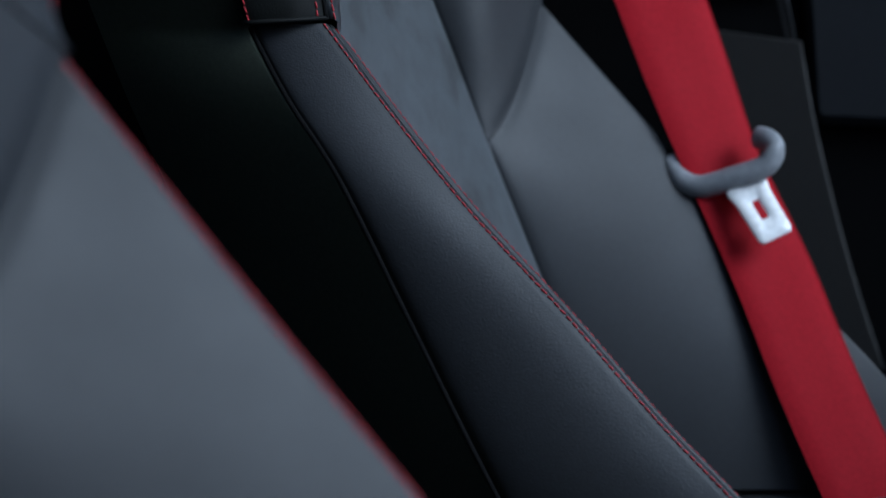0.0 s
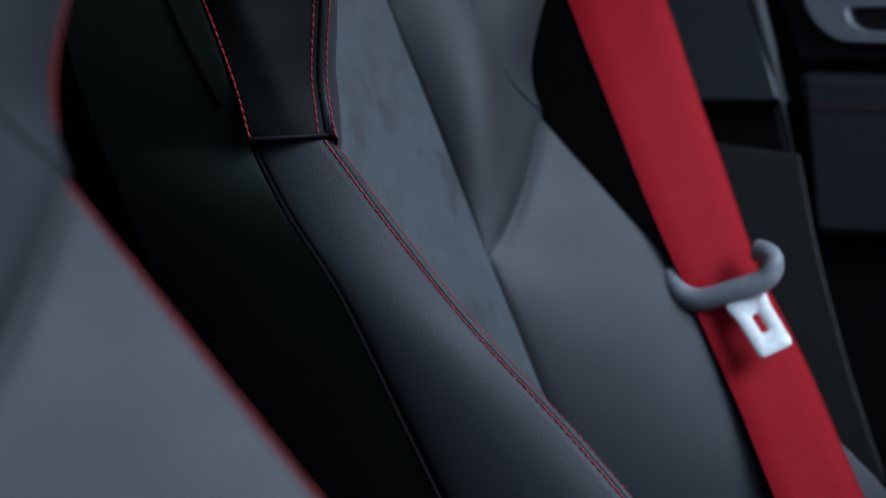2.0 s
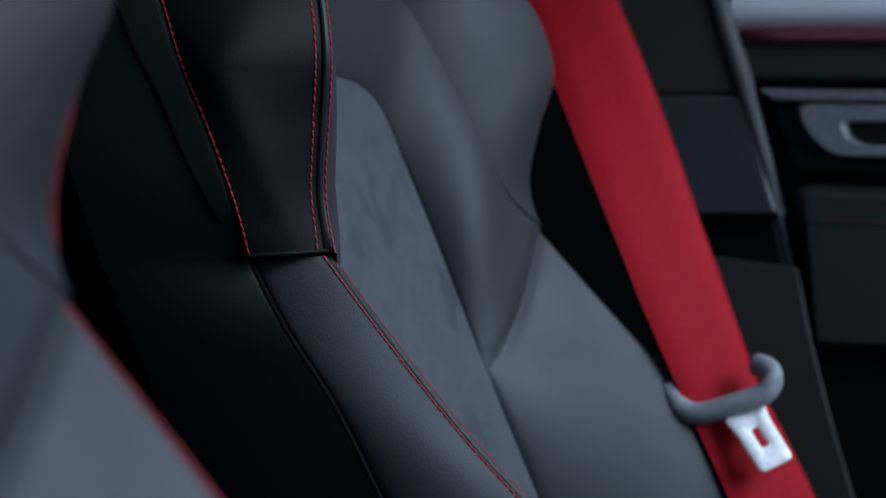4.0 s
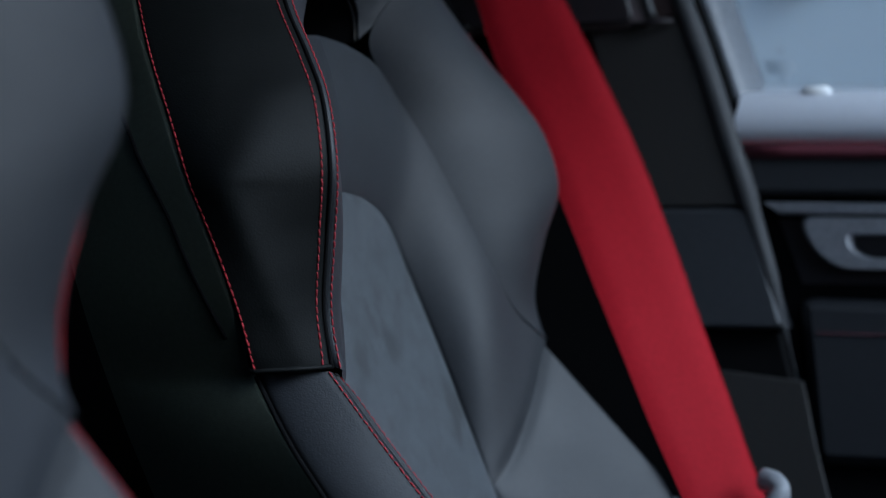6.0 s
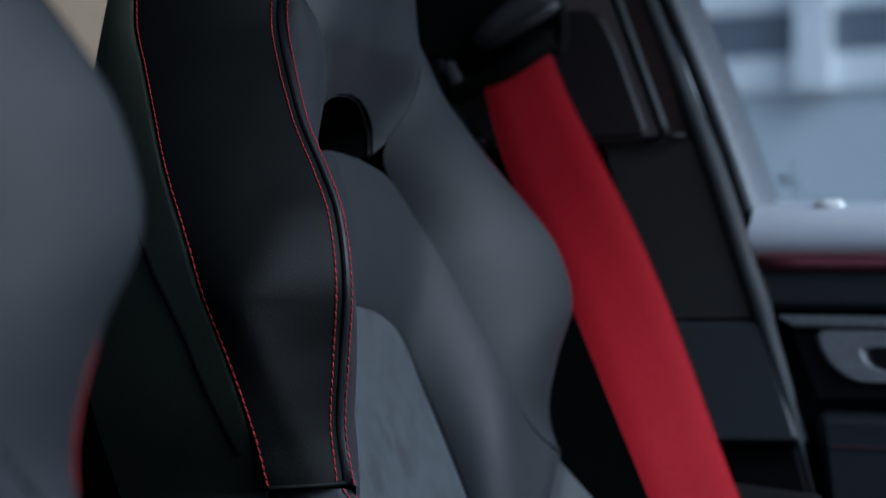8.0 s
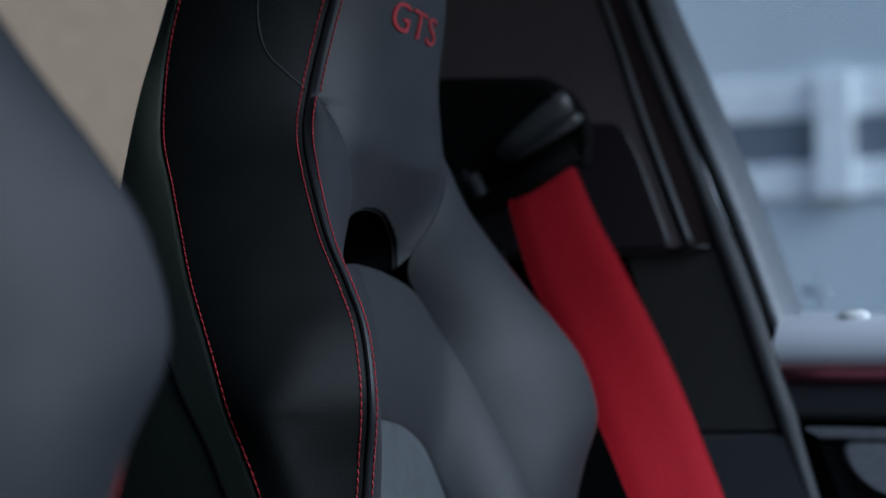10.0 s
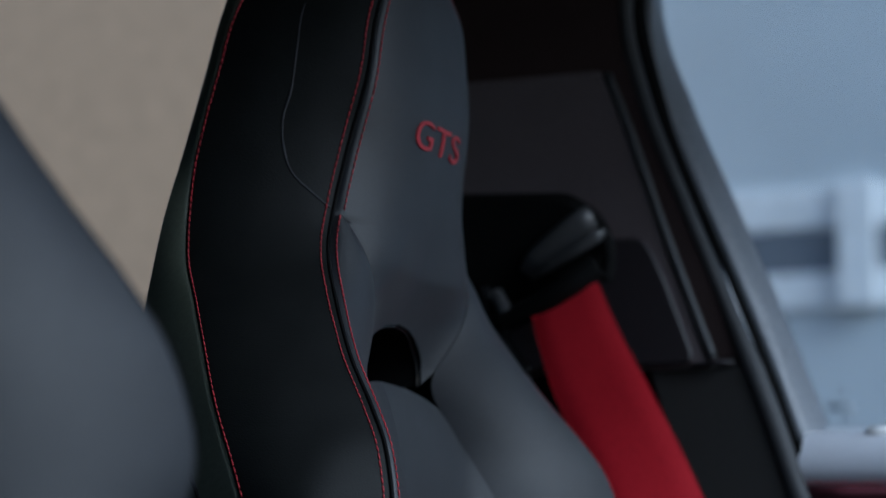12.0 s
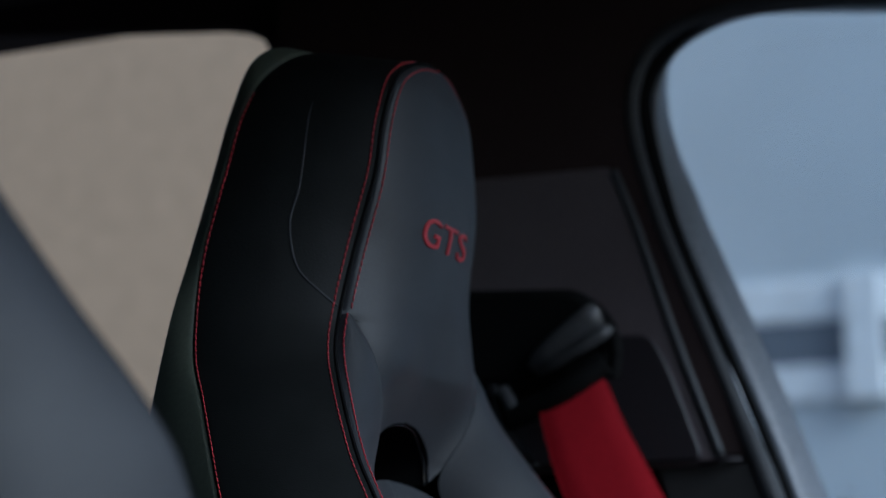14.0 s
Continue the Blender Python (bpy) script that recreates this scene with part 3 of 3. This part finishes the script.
    part("embroidered_letters", shifted((np.array(pts), faces), ref), THREAD, head, "red embroidered letters", smooth=False)
    return seat, hidden_row, (far_row, outer_row)


far_seat, row, far_rows = build_seat((-0.30, 1.06, 0.0), "black leather sports seat with red stitching and suede insert")
near_seat = copy_thing(far_seat, pose(-0.2775, 0.3675, 0.004, 0, 4.1, 5))
# on this seat the inner row lies hidden in the fold
for child in list(near_seat.children):
    if child.data == row.data:
        bpy.data.objects.remove(child)
# and on the other the far rows are turned under
for far_row in far_rows:
    bpy.data.objects.remove(far_row)
tagged(near_seat, "black leather sports seat with red stitching, set more upright")

# ---- seat belt ----
BELT = [(-0.4785, 1.3385, 1.0900), (-0.4540, 1.3290, 1.0300), (-0.3970, 1.3060, 0.9270), (-0.3350, 1.2681, 0.7990), (-0.3078, 1.2554, 0.7403), (-0.2836, 1.2456, 0.6899), (-0.2442, 1.2293, 0.6209), (-0.2067, 1.2073, 0.5506), (-0.1680, 1.1880, 0.4834), (-0.1018, 1.1605, 0.3715)]
belt = thing("seat_belt", (-0.10, 1.14, 0.38), "red woven seat belt hanging beside the seat", "seat belt")
mid = spline(BELT, 90)
way = np.gradient(mid, axis=0)
way /= np.linalg.norm(way, axis=1, keepdims=True)
turn = np.interp(mid[:, 2], [0.80, 1.0], [1.0, 0.0])[:, None]
face_dir = np.array((0.25, -1.0, 0.1)) * (1 - turn) + np.array((0.55, -0.85, 0.45)) * turn
across = np.cross(way, face_dir)
across /= np.linalg.norm(across, axis=1, keepdims=True)
out = np.cross(across, way)
cs = [(-0.0292, 0), (-0.0282, -0.0008), (-0.013, -0.0012), (0, -0.0014), (0.013, -0.0012), (0.0282, -0.0008), (0.0292, 0), (0.0282, 0.0006), (0, 0.0002), (-0.0282, 0.0006)]
wide = np.interp(mid[:, 2], [0.42, 0.63, 0.685, 0.755, 0.85, 1.02, 1.09], [1.02, 0.985, 0.94, 1.075, 1.14, 1.14, 0.95])[:, None]
g = np.stack([mid + across * w * wide + out * -h for w, h in cs], 1)
v, f = grid(g, ring=True)
part("webbing", (v, f), WEBBING, belt, "red woven webbing")
for side in (-1, 1):
    part("selvedge", tube(mid + across * 0.0290 * wide * side + out * 0.0004, 0.0006, 6), WEBBING, belt, "rolled red belt edge")

tongue = thing("belt_tongue", (-0.245, 1.215, 0.645), "grey plastic and steel belt tongue on the red webbing", "belt tongue")
U_BAR = [(-0.2555, 1.226, 0.7110), (-0.2475, 1.221, 0.7100), (-0.2420, 1.216, 0.7040), (-0.2480, 1.213, 0.6935), (-0.2670, 1.211, 0.6855), (-0.2880, 1.211, 0.6785), (-0.3010, 1.213, 0.6800), (-0.3095, 1.217, 0.6870), (-0.3140, 1.222, 0.6930)]
part("grip", tube(spline(U_BAR, 50), 0.0068, 12, flat=1.15), GRIP, tongue, "grey plastic grip bar")
# black plate in place of the shadow under the grip's left end
part("grip_shadow", slab(rounded([(-0.324, 0.700), (-0.298, 0.682), (-0.276, 0.666), (-0.286, 0.652), (-0.310, 0.662), (-0.324, 0.682)], 0.008), 1, 1.216, 1.228), RUBBER, tongue, "black plate for the shadow by the grip", smooth=False)
# steel plate with a slot, lying along the webbing
ax, sd = Vector((0.60, -0.36, -0.74)).normalized(), Vector((0.80, 0.45, 0.42)).normalized()
nrm = ax.cross(sd).normalized()
outer = rounded([(-0.003, -0.0155), (-0.003, 0.0155), (0.008, 0.0125), (0.040, 0.0120), (0.042, 0.010), (0.042, -0.010), (0.040, -0.0120), (0.008, -0.0125)], 0.005, 5)
hole = rounded([(0.0115, -0.0028), (0.0115, 0.0028), (0.0265, 0.0028), (0.0265, -0.0028)], 0.002, 10)
base = Vector((-0.2595, 1.2120, 0.6795))
hole = even(np.vstack([hole, hole[:1]]), len(outer) + 1)[:-1]
outer = even(np.vstack([outer, outer[:1]]), len(outer) + 1)[:-1]
start = int(np.argmin(np.linalg.norm(hole - np.array((0.0115, -0.0028)), axis=1)))
start2 = int(np.argmin(np.linalg.norm(outer - np.array((0.0, -0.0150)), axis=1)))
hole, outer = np.roll(hole, -start, 0), np.roll(outer, -start2, 0)
rings = []
for ring, h in ((hole, -0.0012), (hole, 0.0008), (hole + (hole - hole.mean(0)) * 0.08, 0.0012), (outer * np.array((0.99, 0.97)), 0.0012), (outer, 0.0006), (outer, -0.0012), (hole, -0.0012)):
    rings.append([base + ax * float(a) + sd * float(b) + nrm * h for a, b in ring])
part("tongue_plate", grid(np.array(rings), ring=True), GLINT_WHITE, tongue, "steel tongue plate, sky glint painted white")

tongue.location, tongue.scale = (-0.2483, 1.2314, 0.6421), (1.0135, 1.0135, 1.0135)

# ---- belt guide on the pillar ----
guide = thing("belt_guide", (-0.48, 1.36, 1.09), "black plastic belt guide on the pillar", "belt guide")
part("housing", slab(rounded([(-0.60, 1.182), (-0.478, 1.174), (-0.458, 1.155), (-0.452, 1.128), (-0.470, 1.100), (-0.60, 1.095)], 0.016), 1, 1.352, 1.40, 0.008), RUBBER, guide, "matt black housing", smooth=False)
part("upper_bar", tube(spline([(-0.512, 1.345, 1.110), (-0.4995, 1.338, 1.1190), (-0.4783, 1.335, 1.1333), (-0.462, 1.336, 1.1442), (-0.4555, 1.341, 1.1485)], 40), np.interp(np.linspace(0, 1, 40), [0, 0.2, 0.94, 1], [0.006, 0.0088, 0.0108, 0.0095]), 16, flat=0.45, up=(0.40, -0.88, -0.25)), PLASTIC, guide, "worn grey upper bar")
part("lower_bar", tube(spline([(-0.505, 1.340, 1.1055), (-0.4864, 1.334, 1.1133), (-0.4655, 1.331, 1.1230), (-0.4516, 1.333, 1.1313), (-0.4450, 1.339, 1.1375)], 40), np.interp(np.linspace(0, 1, 40), [0, 0.2, 0.9, 1], [0.002, 0.0040, 0.0052, 0.003]), 14, flat=0.7, up=(0.40, -0.88, -0.25)), PLASTIC, guide, "grey lower bar")
part("lower_lip", tube(spline([(-0.530, 1.340, 1.070), (-0.500, 1.334, 1.081), (-0.472, 1.331, 1.095), (-0.450, 1.337, 1.110)], 30), 0.0090, 10), RUBBER, guide, "black lower lip")
part("side_cheek", tube(spline([(-0.451, 1.350, 1.142), (-0.446, 1.352, 1.122), (-0.449, 1.352, 1.100)], 20), 0.006, 10), RUBBER, guide, "black cheek")
part("bolt_cover", tube(spline([(-0.548, 1.352, 1.100), (-0.545, 1.346, 1.080), (-0.530, 1.344, 1.055), (-0.512, 1.344, 1.030)], 30), 0.0075, 10), GLOSS, guide, "glossy black cover")
part("catch", tube(spline([(-0.536, 1.342, 1.095), (-0.528, 1.338, 1.082), (-0.522, 1.340, 1.072)], 16), 0.005, 10), PLASTIC, guide, "small grey catch")

# ---- far side of the body ----
FRAME_LINE = [(-0.1986, 1.3953), (-0.2999, 1.4046), (-0.346, 1.4051), (-0.3742, 1.4019), (-0.3948, 1.3976), (-0.4088, 1.3927), (-0.4235, 1.383), (-0.4355, 1.3671), (-0.4423, 1.3481), (-0.4446, 1.3285), (-0.4423, 1.3052), (-0.4357, 1.2758), (-0.4191, 1.2201), (-0.3738, 1.102), (-0.34, 1.012), (-0.315, 0.935), (-0.303, 0.898), (-0.271, 0.787), (-0.252, 0.7), (-0.225, 0.605), (-0.195, 0.52)]
SEAL_TOP = [(-0.2015, 1.3953), (-0.3040, 1.4065), (-0.3599, 1.4102), (-0.3912, 1.4004), (-0.4030, 1.3947), (-0.4174, 1.3819), (-0.4295, 1.3673), (-0.4362, 1.3535), (-0.4389, 1.3411), (-0.4379, 1.3215), (-0.4336, 1.2968), (-0.4236, 1.2575), (-0.4105, 1.2138)]
INNER_TOP = [(-0.2019, 1.3956), (-0.3045, 1.4069), (-0.3586, 1.4108), (-0.3899, 1.4018), (-0.4023, 1.3957), (-0.4169, 1.3827), (-0.4289, 1.3680), (-0.4356, 1.3545), (-0.4384, 1.3417), (-0.4374, 1.3216), (-0.4329, 1.2969), (-0.4228, 1.2580), (-0.4097, 1.2142)]
GLASS_LINE = [(-0.1, 1.3916), (-0.2113, 1.3976), (-0.2444, 1.4019), (-0.2836, 1.4075), (-0.3223, 1.4126), (-0.3542, 1.4166), (-0.3754, 1.4177), (-0.3981, 1.4144), (-0.4142, 1.4036), (-0.4235, 1.3887), (-0.4284, 1.3718), (-0.4294, 1.352), (-0.4262, 1.3258), (-0.4177, 1.2944), (-0.4055, 1.263), (-0.3958, 1.2356), (-0.367, 1.1656), (-0.343, 1.1054), (-0.3213, 1.047), (-0.3015, 0.9919)]


def at_y(line, y):
    return np.array([(x, y, z) for x, z in line])


def inset(line, d):
    """The line moved inwards, towards the opening, by d."""
    p = np.array(line)
    t = np.gradient(p, axis=0)
    t /= np.linalg.norm(t, axis=1, keepdims=True)
    return [tuple(q) for q in p + np.stack([-t[:, 1], t[:, 0]], 1) * d]


def edge_between(top, bottom):
    """The pillar's front edge between two heights."""
    low = fl[int(np.argmin(fl[:, 0])):]
    return [(float(np.interp(z, low[::-1, 2], low[::-1, 0])), z) for z in np.linspace(top, bottom, 14)]


pillar = thing("b_pillar_trim", (-0.5, 1.40, 0.5), "charcoal plastic pillar trim with a raised panel", "pillar trim", kind="structure")
fl = spline(at_y(FRAME_LINE, 1.40), 110)
edge = [(p[0], p[2]) for p in fl if p[2] > 1.036]
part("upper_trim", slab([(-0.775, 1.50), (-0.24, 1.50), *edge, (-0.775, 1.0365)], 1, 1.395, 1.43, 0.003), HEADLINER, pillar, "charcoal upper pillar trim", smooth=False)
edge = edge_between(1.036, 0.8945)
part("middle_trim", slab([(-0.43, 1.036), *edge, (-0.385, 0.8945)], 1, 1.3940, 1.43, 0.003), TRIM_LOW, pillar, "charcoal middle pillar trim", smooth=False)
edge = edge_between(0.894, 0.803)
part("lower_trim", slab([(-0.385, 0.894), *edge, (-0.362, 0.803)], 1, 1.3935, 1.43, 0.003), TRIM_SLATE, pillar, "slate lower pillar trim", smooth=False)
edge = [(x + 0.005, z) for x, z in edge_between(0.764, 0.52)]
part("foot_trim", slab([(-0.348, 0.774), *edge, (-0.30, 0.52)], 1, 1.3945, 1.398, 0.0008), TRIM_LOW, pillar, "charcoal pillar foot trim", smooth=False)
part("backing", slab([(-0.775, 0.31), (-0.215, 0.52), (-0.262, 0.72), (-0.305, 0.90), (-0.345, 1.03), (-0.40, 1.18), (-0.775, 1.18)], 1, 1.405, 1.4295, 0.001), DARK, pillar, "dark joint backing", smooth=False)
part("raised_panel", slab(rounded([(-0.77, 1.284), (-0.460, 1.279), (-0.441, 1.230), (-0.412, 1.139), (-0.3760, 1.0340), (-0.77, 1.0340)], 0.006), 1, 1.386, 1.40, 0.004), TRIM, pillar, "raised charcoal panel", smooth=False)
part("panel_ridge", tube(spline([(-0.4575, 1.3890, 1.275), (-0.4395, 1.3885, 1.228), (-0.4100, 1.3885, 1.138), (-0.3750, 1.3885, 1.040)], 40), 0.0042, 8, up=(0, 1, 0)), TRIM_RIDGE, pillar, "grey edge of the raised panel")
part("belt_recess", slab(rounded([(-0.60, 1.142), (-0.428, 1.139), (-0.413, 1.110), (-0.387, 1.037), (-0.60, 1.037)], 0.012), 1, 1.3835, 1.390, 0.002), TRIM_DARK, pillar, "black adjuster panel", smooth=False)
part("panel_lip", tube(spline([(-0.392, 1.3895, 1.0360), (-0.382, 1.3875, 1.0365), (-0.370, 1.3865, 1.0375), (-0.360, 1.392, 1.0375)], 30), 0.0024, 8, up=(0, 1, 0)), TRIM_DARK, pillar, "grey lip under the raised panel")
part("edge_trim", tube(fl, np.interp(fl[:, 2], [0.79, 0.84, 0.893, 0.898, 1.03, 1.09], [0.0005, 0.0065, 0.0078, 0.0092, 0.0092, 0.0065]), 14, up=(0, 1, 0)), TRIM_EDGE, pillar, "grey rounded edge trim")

door = thing("front_door", (-0.1, 1.45, 0.3), "closed car door with leather sill and silver handle", "car door")
gl = spline(at_y(GLASS_LINE, 1.452), 90)
LOW_FRAME = [p for p in FRAME_LINE if 0.89 < p[1] < 1.18]
sl = spline(at_y(SEAL_TOP + inset(LOW_FRAME, 0.008), 1.418), 110)
part("seal", tube(sl, np.interp(sl[:, 0], [-0.43, -0.37], [0.0068, 0.0030]) , 10, up=(0, 1, 0)), RUBBER, door, "black rubber door seal")
mid_line = spline(at_y(INNER_TOP + inset(LOW_FRAME[:-1], 0.0085) + [(-0.302, 0.945)], 1.424), 90)
g, n, sign = net(mid_line, gl, 90, 0.013, (0.4, -1, 0), rows=16, lip=0.0, ends=(0.1, 1.0), push=(0, -1, 0), power=0.9)
part("window_frame", grid(g, flip=sign > 0), FRAME, door, "grey window frame trim")
sill_prof = [(1.462, 0.984), (1.430, 0.985), (1.412, 0.981), (1.402, 0.970), (1.398, 0.955), (1.402, 0.946), (1.412, 0.940), (1.470, 0.930)]
xs = np.linspace(-0.312, 0.50, 30)
g = np.array([[(x + (0.016 if z < 0.97 else 0) * (x < -0.30) * -0.3, y, z - 0.02 * (x + 0.31)) for y, z in sill_prof] for x in xs])
part("sill", grid(g), SILL, door, "leather door sill, sky sheen in its colour")
part("sill_stitching", thread(np.array([(x, 1.4005, 0.9445 - 0.02 * (x + 0.31)) for x in np.linspace(-0.31, 0.3, 40)]), np.array([(0, -1, 0.2)] * 40), seed=9), THREAD, door, "red sill stitching", kind="stuff")
part("red_welt", tube([(x, 1.4035, 0.9375 - 0.02 * (x + 0.31)) for x in np.linspace(-0.31, 0.4, 20)], 0.0056, 8), WELT, door, "dark red welt")
part("lock_button", tube([(-0.266, 1.420, 0.981), (-0.263, 1.420, 0.9815), (-0.247, 1.420, 0.9815), (-0.244, 1.420, 0.981)], np.array([0.0045, 0.0085, 0.0085, 0.0045]), 14, flat=0.7), GLINT_WHITE, door, "lock button, its glint painted white")
part("upper_panel", slab([(-0.305, 0.905), (0.5, 0.892), (0.5, 0.925), (-0.312, 0.940)], 1, 1.403, 1.50, 0.004), LEATHER, door, "black leather upper panel", smooth=False)
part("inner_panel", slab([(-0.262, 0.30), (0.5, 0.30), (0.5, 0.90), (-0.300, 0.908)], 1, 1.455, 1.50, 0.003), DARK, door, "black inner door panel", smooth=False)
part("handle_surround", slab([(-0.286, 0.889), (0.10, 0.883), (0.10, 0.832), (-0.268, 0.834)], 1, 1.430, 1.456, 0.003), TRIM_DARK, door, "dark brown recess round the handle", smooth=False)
part("handle_strip", slab([(-0.292, 0.8995), (0.10, 0.892), (0.10, 0.884), (-0.282, 0.890)], 1, 1.408, 1.46, 0.002), SILVER, door, "satin silver strip", smooth=False)
bez_o = rounded([(-0.268, 0.888), (-0.06, 0.884), (-0.06, 0.846), (-0.238, 0.848), (-0.258, 0.864)], 0.012, 8)
bez_i = rounded([(-0.229, 0.874), (-0.075, 0.871), (-0.075, 0.8555), (-0.215, 0.8565), (-0.226, 0.862)], 0.008, 8)
rings = [np.array([(x, y, z) for x, z in o2]) for o2, y in ((bez_o, 1.44), (bez_o, 1.412), (bez_o * 0.9 + bez_i * 0.1, 1.408), (bez_i * 0.9 + bez_o * 0.1, 1.408), (bez_i, 1.413), (bez_i, 1.44))]
part("handle_bezel", grid(np.stack(rings), ring=True), SILVER, door, "satin silver handle bezel", smooth=False)
part("armrest", slab(rounded([(-0.268, 0.826), (0.4, 0.810), (0.4, 0.70), (-0.255, 0.70)], 0.012), 1, 1.415, 1.47, 0.008), LEATHER, door, "black leather armrest", smooth=False)
part("armrest_stitching", thread(np.array([(x, 1.4145, 0.800 - 0.02 * (x + 0.26)) for x in np.linspace(-0.255, 0.3, 40)]), np.array([(0, -1, 0.2)] * 40), seed=10), WELT, door, "red armrest stitching", kind="stuff")
pane = part("pane", slab([(p[0], p[2]) for p in gl] + [(0.55, 0.965), (0.55, 1.30)], 1, 1.4535, 1.4575, 0.0005), GLASS, door, "clear side window pane", smooth=False)
pane.visible_shadow = False
marks = [box((-0.302 + dx, 1.4525, 1.003 + dz), (-0.302 + dx + w, 1.4530, 1.003 + dz + 0.0013), 0.0001) for dx, dz, w in ((0.010, 0.016, 0.006), (0.011, 0.013, 0.004), (0.0, 0.006, 0.024), (0.002, 0.0032, 0.020), (0.0, 0.0004, 0.026), (0.004, -0.0024, 0.020), (0.012, -0.0064, 0.008), (0.013, -0.0092, 0.006))]
part("maker_marks", joined(*marks), MARK, door, "small etched marks on the glass")

# ---- shell of the car ----
def wall(name, outline, axis, lo, hi, mat, label):
    return solo(name, slab(outline, axis, lo, hi, 0.004), mat, label, kind="structure", smooth=False)


wall("wall_far_rear_low", [(-2.3, 0.0), (-0.10, 0.0), (-0.20, 0.95), (-2.3, 0.95)], 1, 1.4305, 1.54, DARK, "dark rear door lower panel")
wall("wall_far_rail", [(-2.3, 1.515), (-1.65, 1.514), (-1.30, 1.506), (-1.112, 1.4946), (-1.01, 1.483), (-0.915, 1.4726), (-0.853, 1.4656), (-0.8286, 1.460), (-0.810, 1.451), (-0.800, 1.432), (-0.79, 1.39), (-0.77, 0.95), (-0.45, 0.95), (-0.452, 1.33), (-0.444, 1.378), (-0.428, 1.410), (-0.398, 1.424), (-0.30, 1.426), (-0.2, 1.410), (0.0, 1.384), (0.6, 1.0), (0.75, 1.0), (0.2, 1.56), (-2.3, 1.56)], 1, 1.432, 1.448, HEADLINER, "dark roof rail and pillar lining")
wall("wall_near_low", [(-2.3, 0.0), (0.95, 0.0), (0.95, 0.95), (-2.3, 0.95)], 1, -0.26, -0.16, DARK, "dark near door lower panel")
# unseen near walls, added to keep side light off the seats
wall("wall_near_blind", [(-0.77, 0.952), (0.75, 0.952), (0.20, 1.56), (-2.3, 1.56), (-2.3, 1.506), (-1.50, 1.506), (-1.10, 1.49), (-0.85, 1.465), (-0.80, 1.43)], 1, -0.26, -0.16, HEADLINER, "unseen near wall, closed to block window light")
wall("wall_quarter_blind", [(-2.3, 0.952), (-0.772, 0.952), (-0.80, 1.13), (-1.35, 1.20), (-1.50, 1.505), (-2.3, 1.505)], 1, -0.26, -0.16, DARK, "unseen near wall, narrowing the quarter window's light")
# out of view; carried up to the roof to cut light from behind
wall("wall_rear", [(-0.26, 0.0), (1.54, 0.0), (1.54, 1.50), (-0.26, 1.50)], 0, -2.30, -2.22, DARK, "unseen rear wall, closed to keep the cabin dark")
wall("wall_front", [(-0.26, 0.0), (1.54, 0.0), (1.54, 0.92), (-0.26, 0.92)], 0, 0.75, 0.95, DARK, "black dashboard front")
# out of view; added to hold low sky light off the lower seats
solo("dashboard", slab(rounded([(0.30, 0.45), (0.95, 0.45), (0.95, 0.95), (0.45, 0.90), (0.36, 0.84)], 0.05), 1, -0.16, 1.43, 0.01), DASH, "unseen black dashboard, added to shade the lower seats", kind="structure")
# the stepped front edge is invented, to shape the sun on the seats
solo("ceiling", slab([(-2.3, -0.26), (0.28, -0.26), (0.30, 0.10), (0.28, 0.46), (0.18, 0.72), (0.10, 0.82), (0.10, 1.01), (0.25, 1.14), (0.32, 1.54), (-2.3, 1.54)], 2, 1.516, 1.56), HEADLINER, "dark fabric headliner, unseen front edge shaped for shade", kind="structure", smooth=False)
solo("floor", box((-2.3, -0.26, -0.02), (0.95, 1.54, 0.05)), CARPET, "black carpet floor", kind="structure", smooth=False)
solo("ground", box((-400, -400, -0.30), (400, 400, -0.25), 0.001), ASPHALT, "grey asphalt yard", kind="structure", smooth=False)

# ---- buildings outside ----
hall = thing("office_building", (-1.5, 9.2, -0.25), "blue-grey clad building with pale bands and ribbon windows", "building")
part("wall", box((-4.4, 9.05, -0.25), (9.0, 9.6, 7.0), 0.01), WALL_BLUE, hall, "blue-grey cladding", smooth=False)
part("band", box((-4.4, 9.02, 2.53), (9.0, 9.05, 2.74), 0.01), WALL_BAND, hall, "pale upper band", smooth=False)
part("band", box((-4.4, 9.02, 2.13), (9.0, 9.05, 2.31), 0.01), WALL_BAND, hall, "pale lower band", smooth=False)
for i in range(8):
    x = -4.235 + i * 1.02
    part("window", box((x - 0.45, 9.03, 2.31), (x + 0.45, 9.045, 2.53), 0.002), PANE_DARK, hall, "dark ribbon window pane", smooth=False)
for i in range(9):
    x = -1.685 + (i - 2) * 1.02
    part("mullion", box((x - 0.085, 8.96, 2.12), (x + 0.085, 9.03, 2.75), 0.01), WALL_BAND, hall, "pale mullion", smooth=False)
shed = thing("rendered_building", (-8, 7, -0.25), "plain beige rendered building", "building")
part("parapet", box((-14.05, 6.95, 9.0), (-3.65, 7.65, 9.15), 0.02), WALL_BAND, shed, "pale parapet cap", smooth=False)
part("wall", box((-14, 7.0, -0.25), (-3.7, 7.6, 9.0), 0.01), WALL_BEIGE, shed, "beige rendered wall", smooth=False)
